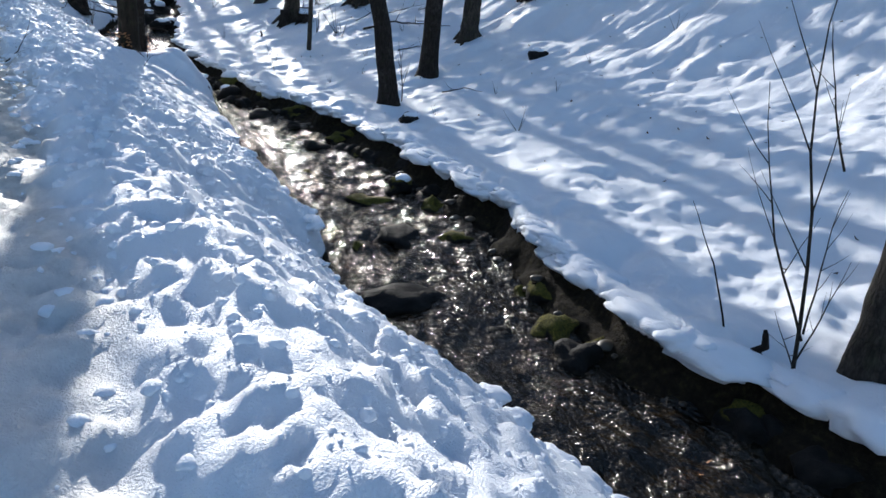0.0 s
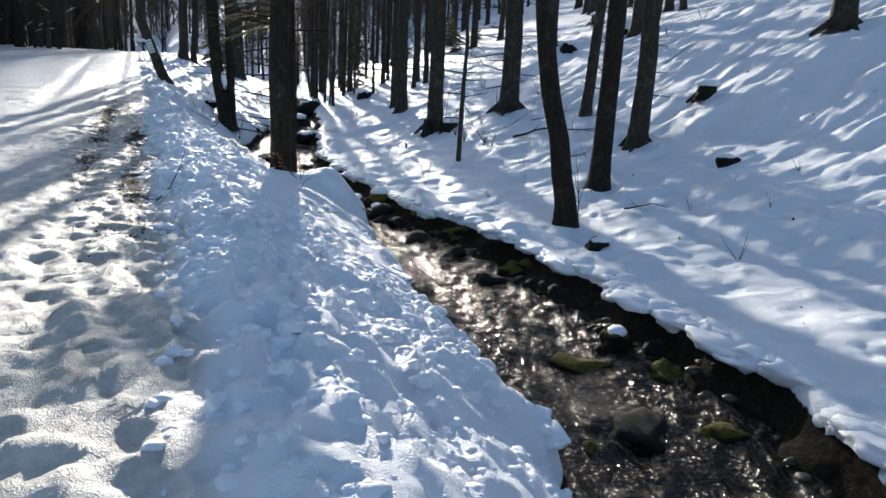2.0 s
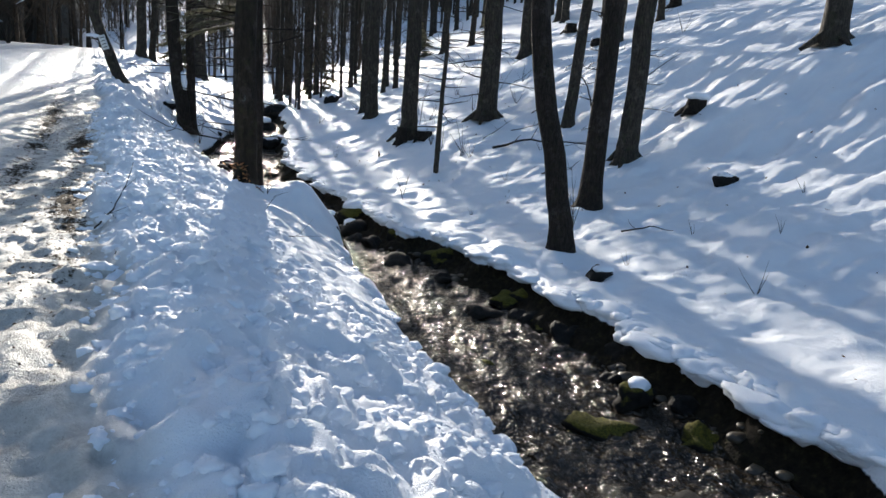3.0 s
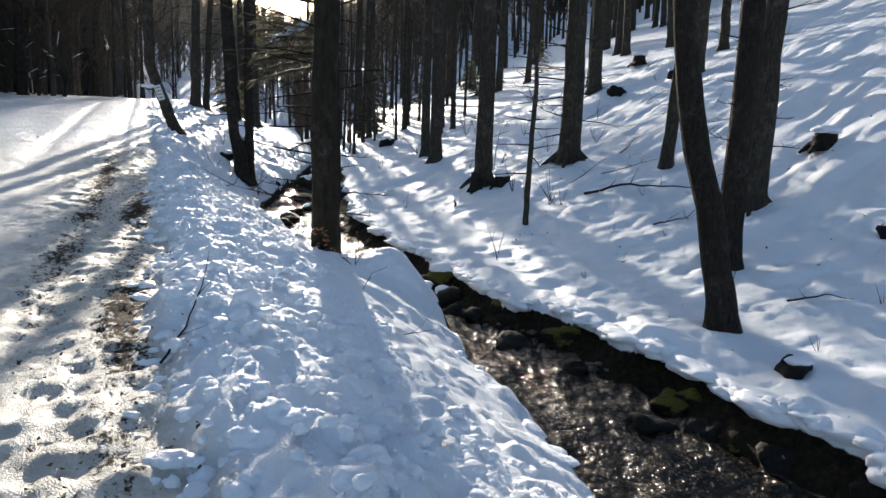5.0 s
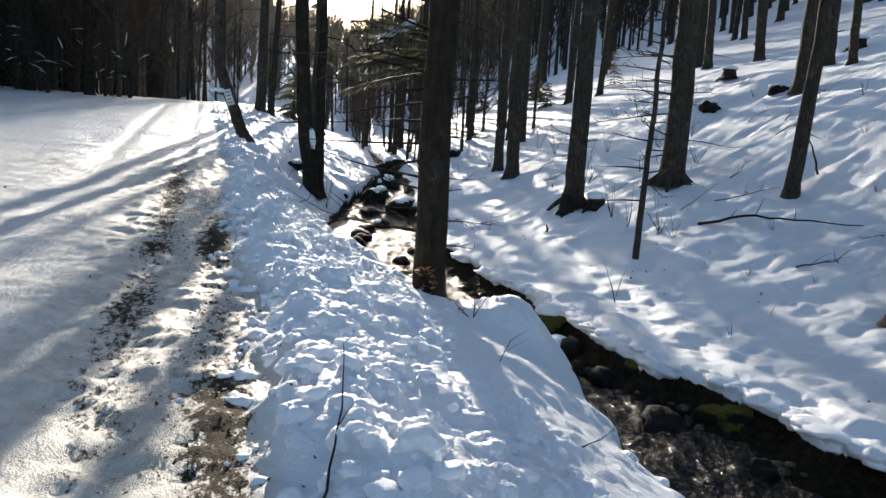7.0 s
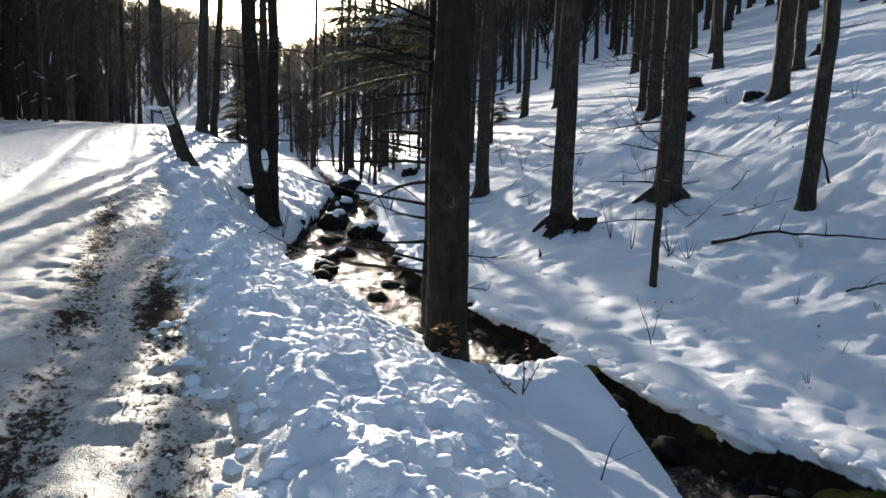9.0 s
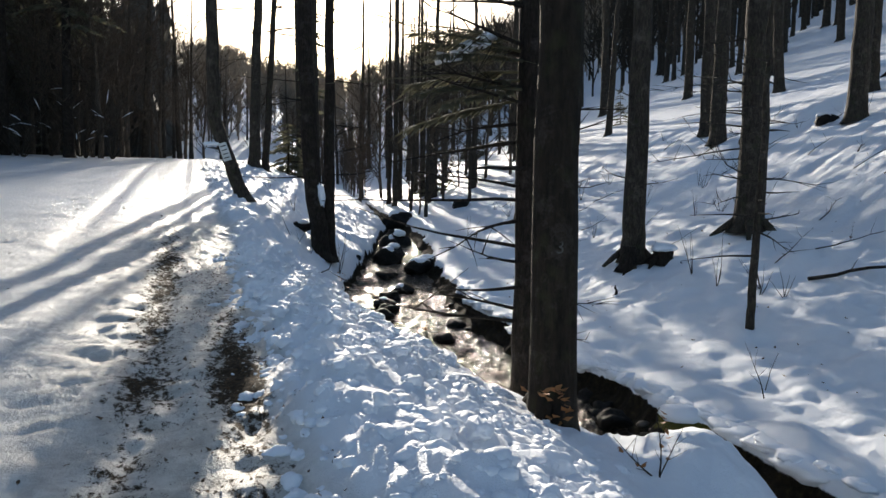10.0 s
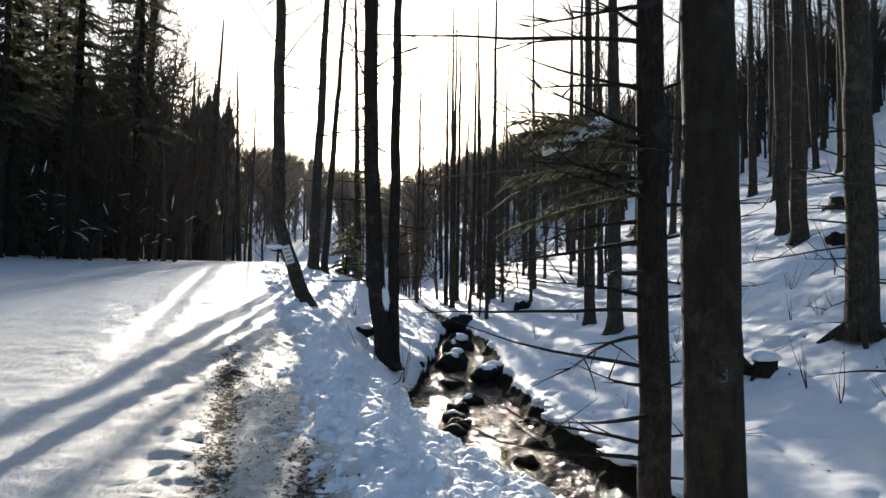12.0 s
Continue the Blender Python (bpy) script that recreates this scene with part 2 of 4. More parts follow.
def ground_height(x, y):
    """The ground with its lumps, clods and drifts; also the masks of tread, litter and soil."""
    x, y = np.asarray(x, float), np.asarray(y, float)
    near = 1 - smooth(np.hypot(x - 3, np.maximum(y - 20, 0)), 25, 60)
    wob = (0.15 * fbm(x * 0.3, y, 1.1, 2, 5) + 0.06 * fbm(x * 0.3, y, 0.35, 2, 6) * smooth(x, 4.6, 4.9)) * near
    xs = x + wob
    z = base_height(xs, y)
    L, R, zw = lip_left(y), lip_right(y), water_z(y)
    onbank = smooth(xs, 0.65, 0.95) * (1 - smooth(xs, L - 0.12, L + 0.02))
    inbed = smooth(xs, L + 0.02, L + 0.2) * (1 - smooth(xs, R - 0.28, R - 0.05))
    onhill = smooth(xs, R - 0.02, R + 0.3)
    onroad = 1 - smooth(xs, 0.65, 0.95)
    qx, qy = x + 0.1 * fbm(x, y, 0.3, 2, 16), y + 0.1 * fbm(x, y, 0.3, 2, 18)
    young_snow = smooth(y, 3.5, 8.0)
    clods = ((0.3 + 0.7 * young_snow) * np.sqrt(fbm(qx, qy, 0.5, 2, 11, 0.6) ** 2 + 0.02) + 0.75 * np.sqrt(fbm(qx, qy, 0.21, 2, 13, 0.6) ** 2 + 0.03)
             + 0.3 * np.sqrt(value_noise(qx / 0.1, qy / 0.1, 15) ** 2 + 0.03))
    rough = smooth(fbm(x, y, 2.2, 2, 40), -0.5, 0.5)
    loose = 1 - 0.5 * smooth(x, 1.9, 2.5) * smooth(y, 9.0, 11.5) * (1 - smooth(y, 19, 22))
    tame = smooth(y, 4.5, 7.5) * 0.5 + 0.5
    z = z + onbank * near * ((0.098 * tame * loose) * (clods - 0.6) + (0.02 + 0.03 * young_snow) * fbm(x, y, 1.5, 2, 21) + 0.03 * np.abs(fbm(x, y, 0.2, 3, 31)) * (0.4 + rough) * loose)
    # a lane worn along the top of the bank
    lane = np.exp(-(((x - 1.75 - 0.12 * value_noise(y / 2.5, 0 * y, 3)) / 0.17) ** 2)) * onbank
    z = z - 0.07 * lane * near * (0.5 + 0.5 * np.abs(np.sin(y * 4.3 + 0.6 * value_noise(y, 0 * y, 8))))
    walked = smooth(x, -0.5, 0.4) * (1 - smooth(x, 1.9, 2.5)) * (1 - 0.75 * smooth(y, 9, 15))
    z = z - near * walked * (0.4 + 0.6 * smooth(x, 0.3, 1.0)) * (0.04 * prints(x, y, 101) + 0.03 * prints(x + 0.3, y + 0.2, 111, 0.14, 0.08, (0.3, 0.34))) * (0.35 + 0.65 * smooth(fbm(x, y, 1.3, 2, 103), -0.5, 0.3))
    z = z + near * walked * (1 - 0.6 * smooth(y, 8, 14)) * 0.022 * (np.abs(fbm(qx, qy, 0.17, 2, 105)) + 0.8 * fbm(qx, qy, 0.1, 1, 107) - 0.4)
    pits = smooth(value_noise(qx / 0.42, qy / 0.42, 57), 0.25, 0.85) * smooth(fbm(x, y, 3.0, 2, 58), -0.6, 0.5)
    z = z + onhill * near * (0.062 * fbm(x, y, 1.7, 3, 51) + 0.046 * fbm(x, y, 0.45, 3, 61) + 0.05 * np.abs(fbm(qx, qy, 0.8, 2, 63)) - 0.06 * pits - 0.045)
    z = z + onhill * 0.10 * np.exp(-(((xs - R - 0.28) / 0.3) ** 2)) * near * (0.5 + fbm(x, y, 0.8, 2, 55))
    tread = onroad * (0.55 * smooth(x, -8, -5) + 0.45 * smooth(x, -1.6, 0.2)) * (1 - 0.9 * smooth(y + 1.2 * fbm(x, y, 3.0, 2, 77), 24, 31))
    z = z + onroad * near * (0.024 * fbm(x, y, 0.17, 3, 71) * (0.15 + tread) + 0.02 * fbm(x, y, 0.9, 2, 75))
    # wheel ruts
    for rut in (-0.05, -1.65):
        z = z - 0.035 * np.exp(-(((x - rut) / 0.2) ** 2)) * onroad * near
    z = z + inbed * near * 0.07 * fbm(x, y, 0.5, 4, 81)
    # the drift that hangs over the brook beside the beech
    z = z + 0.5 * np.exp(-(((x - 3.85) / 0.5) ** 2) - ((y - 16.0) / 0.65) ** 2) * (1 - smooth(xs, L + 0.02, L + 0.16))
    strip = np.exp(-(((x - 0.5) / 0.24) ** 2)) * smooth(y, 5.0, 12.0) * (1 - 0.8 * smooth(y, 17, 24))
    verge = np.exp(-(((x + 0.12) / 0.26) ** 2)) * smooth(y, 9.0, 15.0) * (1 - 0.7 * smooth(y, 20, 30))
    patchy = 1.02 + 0.45 * fbm(x, y, 1.3, 3, 79)
    litter = np.clip(onroad * ((0.5 * strip + 0.46 * verge) * patchy + 0.1), 0, 1)
    soil = np.clip(smooth(xs, L + 0.02, L + 0.1) * (1 - smooth(xs, R - 0.1, R - 0.02)), 0, 1)
    bed = smooth(xs, L + 0.2, L + 0.45) * (1 - smooth(xs, R - 0.8, R - 0.5))
    return z, tread * (0.35 + 0.65 * smooth(y, 0, 8)), litter, soil, bed, onroad * smooth(y + 1.2 * fbm(x, y, 3.0, 2, 77), 21, 30)


def spread(points):
    """Coordinates from (start, step) pairs up to the last start."""
    out = []
    for (a, step), (b, _) in zip(points, points[1:]):
        n = max(1, round((b - a) / step))
        out += [a + (b - a) * k / n for k in range(n)]
    return np.array(out + [points[-1][0]])


def sheet(name, xs, ys, zs, material, masks=()):
    nx, ny = len(xs), len(ys)
    X, Y = np.meshgrid(xs, ys)
    co = np.stack([X, Y, zs], -1).reshape(-1, 3)
    k = (np.arange(ny - 1)[:, None] * nx + np.arange(nx - 1)[None, :]).ravel()
    faces = np.stack([k, k + 1, k + nx + 1, k + nx], -1)
    me = bpy.data.meshes.new(name)
    me.vertices.add(len(co))
    me.vertices.foreach_set("co", co.ravel())
    me.loops.add(faces.size)
    me.loops.foreach_set("vertex_index", faces.ravel().astype(np.int32))
    me.polygons.add(len(faces))
    me.polygons.foreach_set("loop_start", np.arange(0, faces.size, 4, dtype=np.int32))
    me.update(calc_edges=True)
    me.polygons.foreach_set("use_smooth", np.ones(len(faces), bool))
    for key, values in masks:
        me.attributes.new(key, "FLOAT", "POINT").data.foreach_set("value", np.ascontiguousarray(values, np.float32).ravel())
    me.materials.append(material)
    me.validate()
    return new(name, me)


# ---- the ground ----
gx = spread([(-420, 60), (-120, 8), (-40, 2.0), (-12, 0.5), (-3, 0.12), (-0.6, 0.04), (6.8, 0.09), (12, 0.22), (22, 0.6), (45, 2.5), (120, 12), (420, 1)])
gy = spread([(-120, 20), (-20, 2), (-2, 0.3), (1.0, 0.045), (19, 0.09), (30, 0.2), (45, 0.5), (70, 1.5), (140, 8), (420, 1)])
GX, GY = np.meshgrid(gx, gy)
gz, g_tread, g_litter, g_soil, g_bed, g_packed = ground_height(GX, GY)
ground = sheet("ground", gx, gy, gz, GROUND, (("tread", g_tread), ("litter", g_litter), ("soil", g_soil), ("bed", g_bed), ("packed", g_packed)))
tagged(ground, "snow-covered forest valley floor with a trodden track", "ground", kind="structure")

wx = np.linspace(0, 1, 80)
wy = spread([(-15, 0.5), (1, 0.03), (16, 0.05), (34, 0.12), (62, 1)])
WY = np.repeat(wy[:, None], len(wx), 1)
WX = (lip_left(WY) - 0.25) * (1 - wx[None]) + (lip_right(WY) + 0.25) * wx[None]
wz = water_z(WY) + 0.016 * fbm(WX, WY * 0.7, 0.5, 2, 91) + 0.04 * fbm(WX * 1.3, WY * 0.8, 0.21, 2, 95)
water = sheet("water", wx, wy, wz, WATER)
co = np.stack([WX, WY, wz], -1).reshape(-1, 3)
water.data.vertices.foreach_set("co", co.ravel())
water.data.update()
water.visible_shadow = False
tagged(water, "shallow clear brook with sunlit ripples", "water", kind="structure")


def height_at(x, y):
    return float(ground_height(np.array([x]), np.array([y]))[0][0])


# ---- trees ----
def part(name, bm, material, parent, label=""):
    me = bpy.data.meshes.new(name)
    bm.to_mesh(me)
    bm.free()
    for p in me.polygons:
        p.use_smooth = True
    me.materials.append(material)
    ob = new(name, me)
    ob.parent = parent
    return tagged(ob, label)


def tube(bm, points, radii, sides=8, rng=None, wobble=0.0, cap=True):
    """A tapered tube along points."""
    rings = []
    for k, (p, r) in enumerate(zip(points, radii)):
        a = points[min(k + 1, len(points) - 1)] - points[max(k - 1, 0)]
        if a.length < 1e-6:
            a = Vector((0, 0, 1))
        q = Vector((0, 0, 1)).rotation_difference(a.normalized())
        ring = []
        for s in range(sides):
            t = 2 * math.pi * s / sides
            rr = r * (1 + (rng.uniform(-wobble, wobble) if rng else 0))
            ring.append(bm.verts.new(p + q @ Vector((math.cos(t) * rr, math.sin(t) * rr, 0))))
        rings.append(ring)
    for a, b in zip(rings, rings[1:]):
        for s in range(sides):
            bm.faces.new((a[s], a[(s + 1) % sides], b[(s + 1) % sides], b[s]))
    if cap:
        bm.faces.new(rings[-1])
        bm.faces.new(rings[0][::-1])


def limb(bm, start, way, length, radius, rng, sides=4, droop=0.0, twigs=0, bend=0.25, steps=5):
    p, d, pts, radii = start.copy(), way.normalized(), [start.copy()], [radius]
    for k in range(steps):
        d = (d + Vector((rng.uniform(-bend, bend), rng.uniform(-bend, bend), rng.uniform(-bend, bend) * 0.6 - droop))).normalized()
        p = p + d * (length / steps)
        pts.append(p.copy())
        radii.append(radius * (1 - 0.85 * (k + 1) / steps))
        for _ in range(twigs if k else 0):
            side = Vector((rng.uniform(-1, 1), rng.uniform(-1, 1), rng.uniform(-0.2, 0.7) - droop))
            limb(bm, p, d * 0.7 + side, length * rng.uniform(0.22, 0.45), radius * 0.4, rng, 3, droop, 0, bend, 3)
    tube(bm, pts, radii, sides, cap=False)
    return pts


def trunk_and_crown(root, dia, height, lean, bend, rng, material, first, limbs, flare, sides=18, twigs=2):
    knots = [(0.0, 0.0, 0.0), *bend, (height, lean[0] * height, lean[1] * height)]
    hs = [k[0] for k in knots]
    levels = [0, 0.06, 0.13, 0.21, 0.31, 0.44, 0.62, 0.9] + [0.9 + (height - 0.9) * (k + 1) / 26 for k in range(26)]
    px = [float(ip(h, hs, [k[1] for k in knots])) + rng.uniform(-0.025, 0.025) * min(1, h) for h in levels]
    py = [float(ip(h, hs, [k[2] for k in knots])) + rng.uniform(-0.025, 0.025) * min(1, h) for h in levels]
    rad = [dia / 2 * (1 - 0.8 * (h / height) ** 1.1) for h in levels]
    lobes = [(2 * math.pi * (k + rng.uniform(-0.3, 0.3)) / 5, rng.uniform(0.5, 1.3)) for k in range(5)]
    bm = bmesh.new()
    rings = []
    for a, b, h, r in zip(px, py, levels, rad):
        swell, ring = (flare - 1) * math.exp(-h / 0.2), []
        for k in range(sides):
            t = 2 * math.pi * k / sides
            lobe = sum(w * math.exp(-((math.sin((t - at) / 2) / 0.22) ** 2)) for at, w in lobes)
            rr = r * (1 + swell * (0.55 + 0.9 * lobe) + 0.05 * noise.noise(Vector((3 * math.cos(t), 3 * math.sin(t), h * 0.8 + dia * 90))) + rng.uniform(-0.022, 0.022))
            ring.append(bm.verts.new((a + math.cos(t) * rr, b + math.sin(t) * rr, h)))
        rings.append(ring)
    for a, b in zip(rings, rings[1:]):
        for k in range(sides):
            bm.faces.new((a[k], a[(k + 1) % sides], b[(k + 1) % sides], b[k]))
    bm.faces.new(rings[-1])
    part("trunk", bm, material, root)

    def on(h):
        return Vector((float(ip(h, levels, px)), float(ip(h, levels, py)), h))

    bm = bmesh.new()
    for k in range(limbs):
        f = first + (1 - first) * (k + rng.random()) / limbs
        h = f * height * 0.98
        a = rng.uniform(0, 2 * math.pi)
        limb(bm, on(h), Vector((math.cos(a), math.sin(a), rng.uniform(0.35, 1.2))), (1 - f + 0.18) * height * rng.uniform(0.18, 0.34), dia * 0.065 * (1.15 - f), rng, 4, -0.02, twigs)
    part("crown", bm, material, root)
    return on


def bare_tree(label, x, y, dia, height, lean=(0, 0), bend=(), seed=0, material=None, first=0.35, limbs=26, flare=1.5, dead=(), roots=0, group="", twigs=2):
    """A leafless tree: trunk with root flare, crown of limbs, dead side branches, roots.
    dead: (count, lowest, highest, length, azimuth in degrees, spread)."""
    rng = random.Random(seed)
    material = material or BARK
    root = new("tree")
    root.location = (x, y, height_at(x, y) - 0.1)
    on = trunk_and_crown(root, dia, height, lean, bend, rng, material, first, limbs, flare, twigs=twigs)
    for count, low, high, length, azimuth, spread_deg in dead:
        for k in range(count):
            h = low + (high - low) * (k + rng.random()) / count
            a = radians(azimuth + rng.uniform(-spread_deg, spread_deg))
            bm = bmesh.new()
            limb(bm, on(h), Vector((math.cos(a), math.sin(a), rng.uniform(-0.12, 0.25))), length * rng.uniform(0.45, 1.15), rng.uniform(0.008, 0.017) + 0.006 * length, rng, 5, rng.uniform(-0.03, 0.05), rng.choice((0, 1, 1, 2)), 0.13, 6)
            part("dead_branch", bm, material, root)
    for k in range(roots):
        a = 2 * math.pi * (k + rng.uniform(0.2, 0.8)) / roots
        d = Vector((math.cos(a), math.sin(a), 0))
        bm = bmesh.new()
        tube(bm, [d * (dia * 0.2) + Vector((0, 0, 0.5)), d * (dia * 0.5) + Vector((0, 0, 0.27)), d * (dia * 0.85) + Vector((0, 0, 0.11)), d * (dia * 1.3) + Vector((0, 0, -0.1))], [dia * 0.12, dia * 0.16, dia * 0.13, dia * 0.07], 7, rng, 0.12)
        part("root", bm, material, root)
    return tagged(root, label, "tree", group)


def spruce_crown(height, first, reach, whorls, rng, density=9):
    """Boughs with hanging needle twigs, as narrow blades."""
    verts, faces = [], []
    for w in range(whorls):
        f = first + (1 - first) * (w + rng.random() * 0.6) / whorls
        h = f * height
        for b in range(5):
            a = rng.uniform(0, 2 * math.pi)
            length = reach * (1 - f) ** 0.75 * rng.uniform(0.65, 1.15) + 0.25
            d = Vector((math.cos(a), math.sin(a), 0))
            side = Vector((-d.y, d.x, 0))
            n = max(4, int(density * length / 1.6))
            for k in range(n):
                t = (k + 0.6) / n
                p = d * (length * t) + Vector((0, 0, h - 0.35 * length * t * t + 0.05 * length * t))
                for s in (-1, 1):
                    way = (d * rng.uniform(0.3, 0.9) + side * s * rng.uniform(0.4, 1.0) + Vector((0, 0, -rng.uniform(0.15, 0.8)))).normalized()
                    ln = (0.22 + 0.3 * length * (1 - 0.6 * t)) * rng.uniform(0.5, 1.0)
                    wide = way.cross(Vector((rng.uniform(-1, 1), rng.uniform(-1, 1), 1))).normalized() * (0.035 + 0.05 * ln)
                    i = len(verts)
                    verts += [p, p + way * ln * 0.45 + wide, p + way * ln, p + way * ln * 0.45 - wide]
                    faces.append((i, i + 1, i + 2, i + 3))
            i = len(verts)
            tip = d * length + Vector((0, 0, h - 0.3 * length))
            verts += [Vector((0, 0, h + 0.03)), Vector((0, 0, h - 0.03)), tip, d * length * 0.5 + side * 0.03 + Vector((0, 0, h - 0.05 * length))]
            faces += [(i, i + 1, i + 2), (i, i + 3, i + 2)]
    return verts, faces


def spruce(label, x, y, dia, height, first=0.3, reach=2.6, whorls=22, seed=0, group=""):
    rng = random.Random(seed)
    root = new("spruce")
    root.location = (x, y, height_at(x, y) - 0.1)
    bm = bmesh.new()
    hs = [0, 0.3, 1, 3, height * 0.5, height]
    tube(bm, [Vector((rng.uniform(-0.03, 0.03), rng.uniform(-0.03, 0.03), h)) for h in hs], [dia / 2 * (1.3 if h == 0 else 1) * (1 - 0.93 * h / height) for h in hs], 9, rng, 0.05)
    if first > 0.15:
        for k in range(14):
            h = height * first * (0.2 + 0.8 * (k + rng.random()) / 14)
            a = rng.uniform(0, 2 * math.pi)
            limb(bm, Vector((0, 0, h)), Vector((math.cos(a), math.sin(a), rng.uniform(-0.3, 0.1))), rng.uniform(0.8, 2.0), 0.025, rng, 3, 0.03, 1, 0.2, 4)
    part("trunk", bm, BARK_DARK, root)
    v, f = spruce_crown(height, first, reach, whorls, rng)
    me = bpy.data.meshes.new("crown")
    me.from_pydata([tuple(p) for p in v], [], f)
    me.materials.append(NEEDLES)
    crown = new("crown", me)
    crown.parent = root
    return tagged(root, label, "spruce tree", group)


NEEDLES = thin_foliage("spruce_needles", (0.07, 0.07, 0.045), (0.17, 0.16, 0.105), 3, 0.55)
TALL = "tall bare tree with grey-brown bark standing in snow"
beech = bare_tree("beech with smooth grey bark beside the brook", 3.05, 17.1, 0.40, 21, (0.0, 0.0), (), 1, BARK_BEECH, 0.4, flare=1.25, roots=2)
snag = bare_tree("dark spruce trunk with dead side branches beside the brook", 3.5, 18.55, 0.29, 18, (0.0, 0.0), (), 2, BARK_DARK, 0.55,
                 dead=((22, 0.9, 5.6, 1.9, 185, 40), (12, 0.6, 4.5, 0.9, 0, 60), (8, 4.5, 8, 2.2, 180, 70)))
signed = bare_tree("leaning tree with a small sign beside the track", 1.5, 31.0, 0.36, 17, bend=((1.2, -0.45, 0), (2.2, -0.75, 0), (6, -0.8, 0)), lean=(-0.05, 0), seed=3, dead=((10, 4, 9, 1.6, 90, 180),))
bare_tree(TALL, 2.9, 46.0, 0.5, 20, (0.03, 0), (), 4, dead=((10, 2.5, 9, 2.0, 90, 180),))
bare_tree(TALL, 3.45, 46.6, 0.34, 18, (0.06, 0), (), 5, dead=((10, 2.5, 9, 1.6, 0, 70),))
forked = bare_tree("dark forked tree on the bank above the brook", 3.5, 31.2, 0.48, 20, (-0.03, 0), ((1.0, -0.08, 0), (2.0, -0.25, 0), (5.0, -0.42, 0), (9.5, -0.52, 0)), 6, BARK_DARK, dead=((12, 2, 9, 1.6, 180, 60),))
bare_tree("dark slender tree on the bank above the brook", 3.74, 31.32, 0.33, 19, (0.0, 0), (), 7, BARK_DARK, dead=((14, 1.5, 9, 1.6, 0, 60),))
bare_tree("stout tree beside a snow-capped stump", 9.75, 25.9, 0.52, 20, (0.012, 0), (), 8, dead=((5, 1, 5, 1.2, 180, 120),), roots=3)
bare_tree(TALL, 11.1, 33.2, 0.48, 20, (0, 0), (), 9)
bare_tree(TALL, 11.9, 36.5, 0.4, 20, (0, 0), (), 10)
bare_tree("thick tree with bare roots in the snow", 11.85, 24.6, 0.62, 21, (0.012, 0), (), 11, dead=((12, 0.8, 4.5, 2.2, 180, 50), (6, 1, 5, 1.8, 10, 50)), roots=6)
bare_tree("slim leaning tree on the snowy slope", 12.85, 21.6, 0.33, 18, (0.085, 0), (), 12, dead=((6, 1, 5, 0.8, 90, 180),))
bare_tree("dark curved tree at the edge of the brook", 7.2, 13.35, 0.36, 18, (-0.03, 0.06), ((0.5, -0.02, 0.06), (1.5, -0.1, 0.3), (3.0, -0.2, 0.72), (6, -0.3, 1.1)), seed=13, material=BARK_DARK)
bare_tree(TALL, 9.4, 15.7, 0.42, 19, (0.035, 0), (), 14, BARK_DARK, dead=((8, 1, 4, 0.7, 180, 90),))
bare_tree(TALL, 11.6, 17.4, 0.46, 19, (0.04, 0), (), 15, roots=4, dead=((6, 1, 4, 0.8, 0, 90),))
bare_tree("stout tree high on the snowy slope", 18.0, 17.5, 0.66, 20, (0.02, 0), (), 16, roots=5)
bare_tree(TALL, 19.0, 34.3, 0.6, 20, (0.02, 0), (), 17)
bare_tree("slender dead sapling with thin side twigs", 8.35, 20.65, 0.13, 8.5, (0.035, 0), (), 18, BARK, 0.45, 10, flare=1.1, dead=((14, 1.2, 4.2, 1.0, 200, 60), (6, 1.5, 4, 0.6, 0, 60)))
bare_tree("mossy leaning tree on the brook bank", 5.72, 2.85, 0.42, 18, (0.09, 0.0), (), 19, BARK, flare=1.25)

# the wood on the slope and up the valley: a few kinds, copied
WOOD = "bare trees of the wood"
kinds = [bare_tree("tall bare forest tree with fine twigs", x, y, d, h, (ln, 0), (), 30 + k, first=0.42, limbs=30, group=WOOD, twigs=3)
         for k, (x, y, d, h, ln) in enumerate(((20.4, 29.5, 0.62, 20, 0.03), (24.0, 32.0, 0.42, 18, -0.02), (32.0, 50.5, 0.6, 22, 0.01), (23.5, 53.0, 0.5, 21, 0.03), (6.5, 50.5, 0.5, 21, -0.02)))]
DARKWOOD = "dark spruces at the edge of the wood"
firs = [spruce("tall dark spruce with bare lower trunk", x, y, d, h, f, r, w, 50 + k, DARKWOOD)
        for k, (x, y, d, h, f, r, w) in enumerate(((-6.2, 56.5, 0.6, 25, 0.28, 3.2, 26), (-9.5, 57.0, 0.7, 27, 0.36, 3.4, 26), (-12.6, 55.0, 0.6, 24, 0.3, 3.4, 24)))]
YOUNG = "young spruces on the valley floor"
young = [spruce("young spruce in the undergrowth", x, y, 0.12, h, 0.05, 1.5, 14, 60 + k, YOUNG) for k, (x, y, h) in enumerate(((5.2, 52.0, 3.0), (16.5, 60.0, 6.5)))]
rng = random.Random(7)
taken = [(o.location.x, o.location.y) for o in scene.objects if o.type == "EMPTY"]
BARK_PALE = bark_material("bark_young_wood", (0.05, 0.04, 0.03), (0.15, 0.115, 0.085), 0.0)


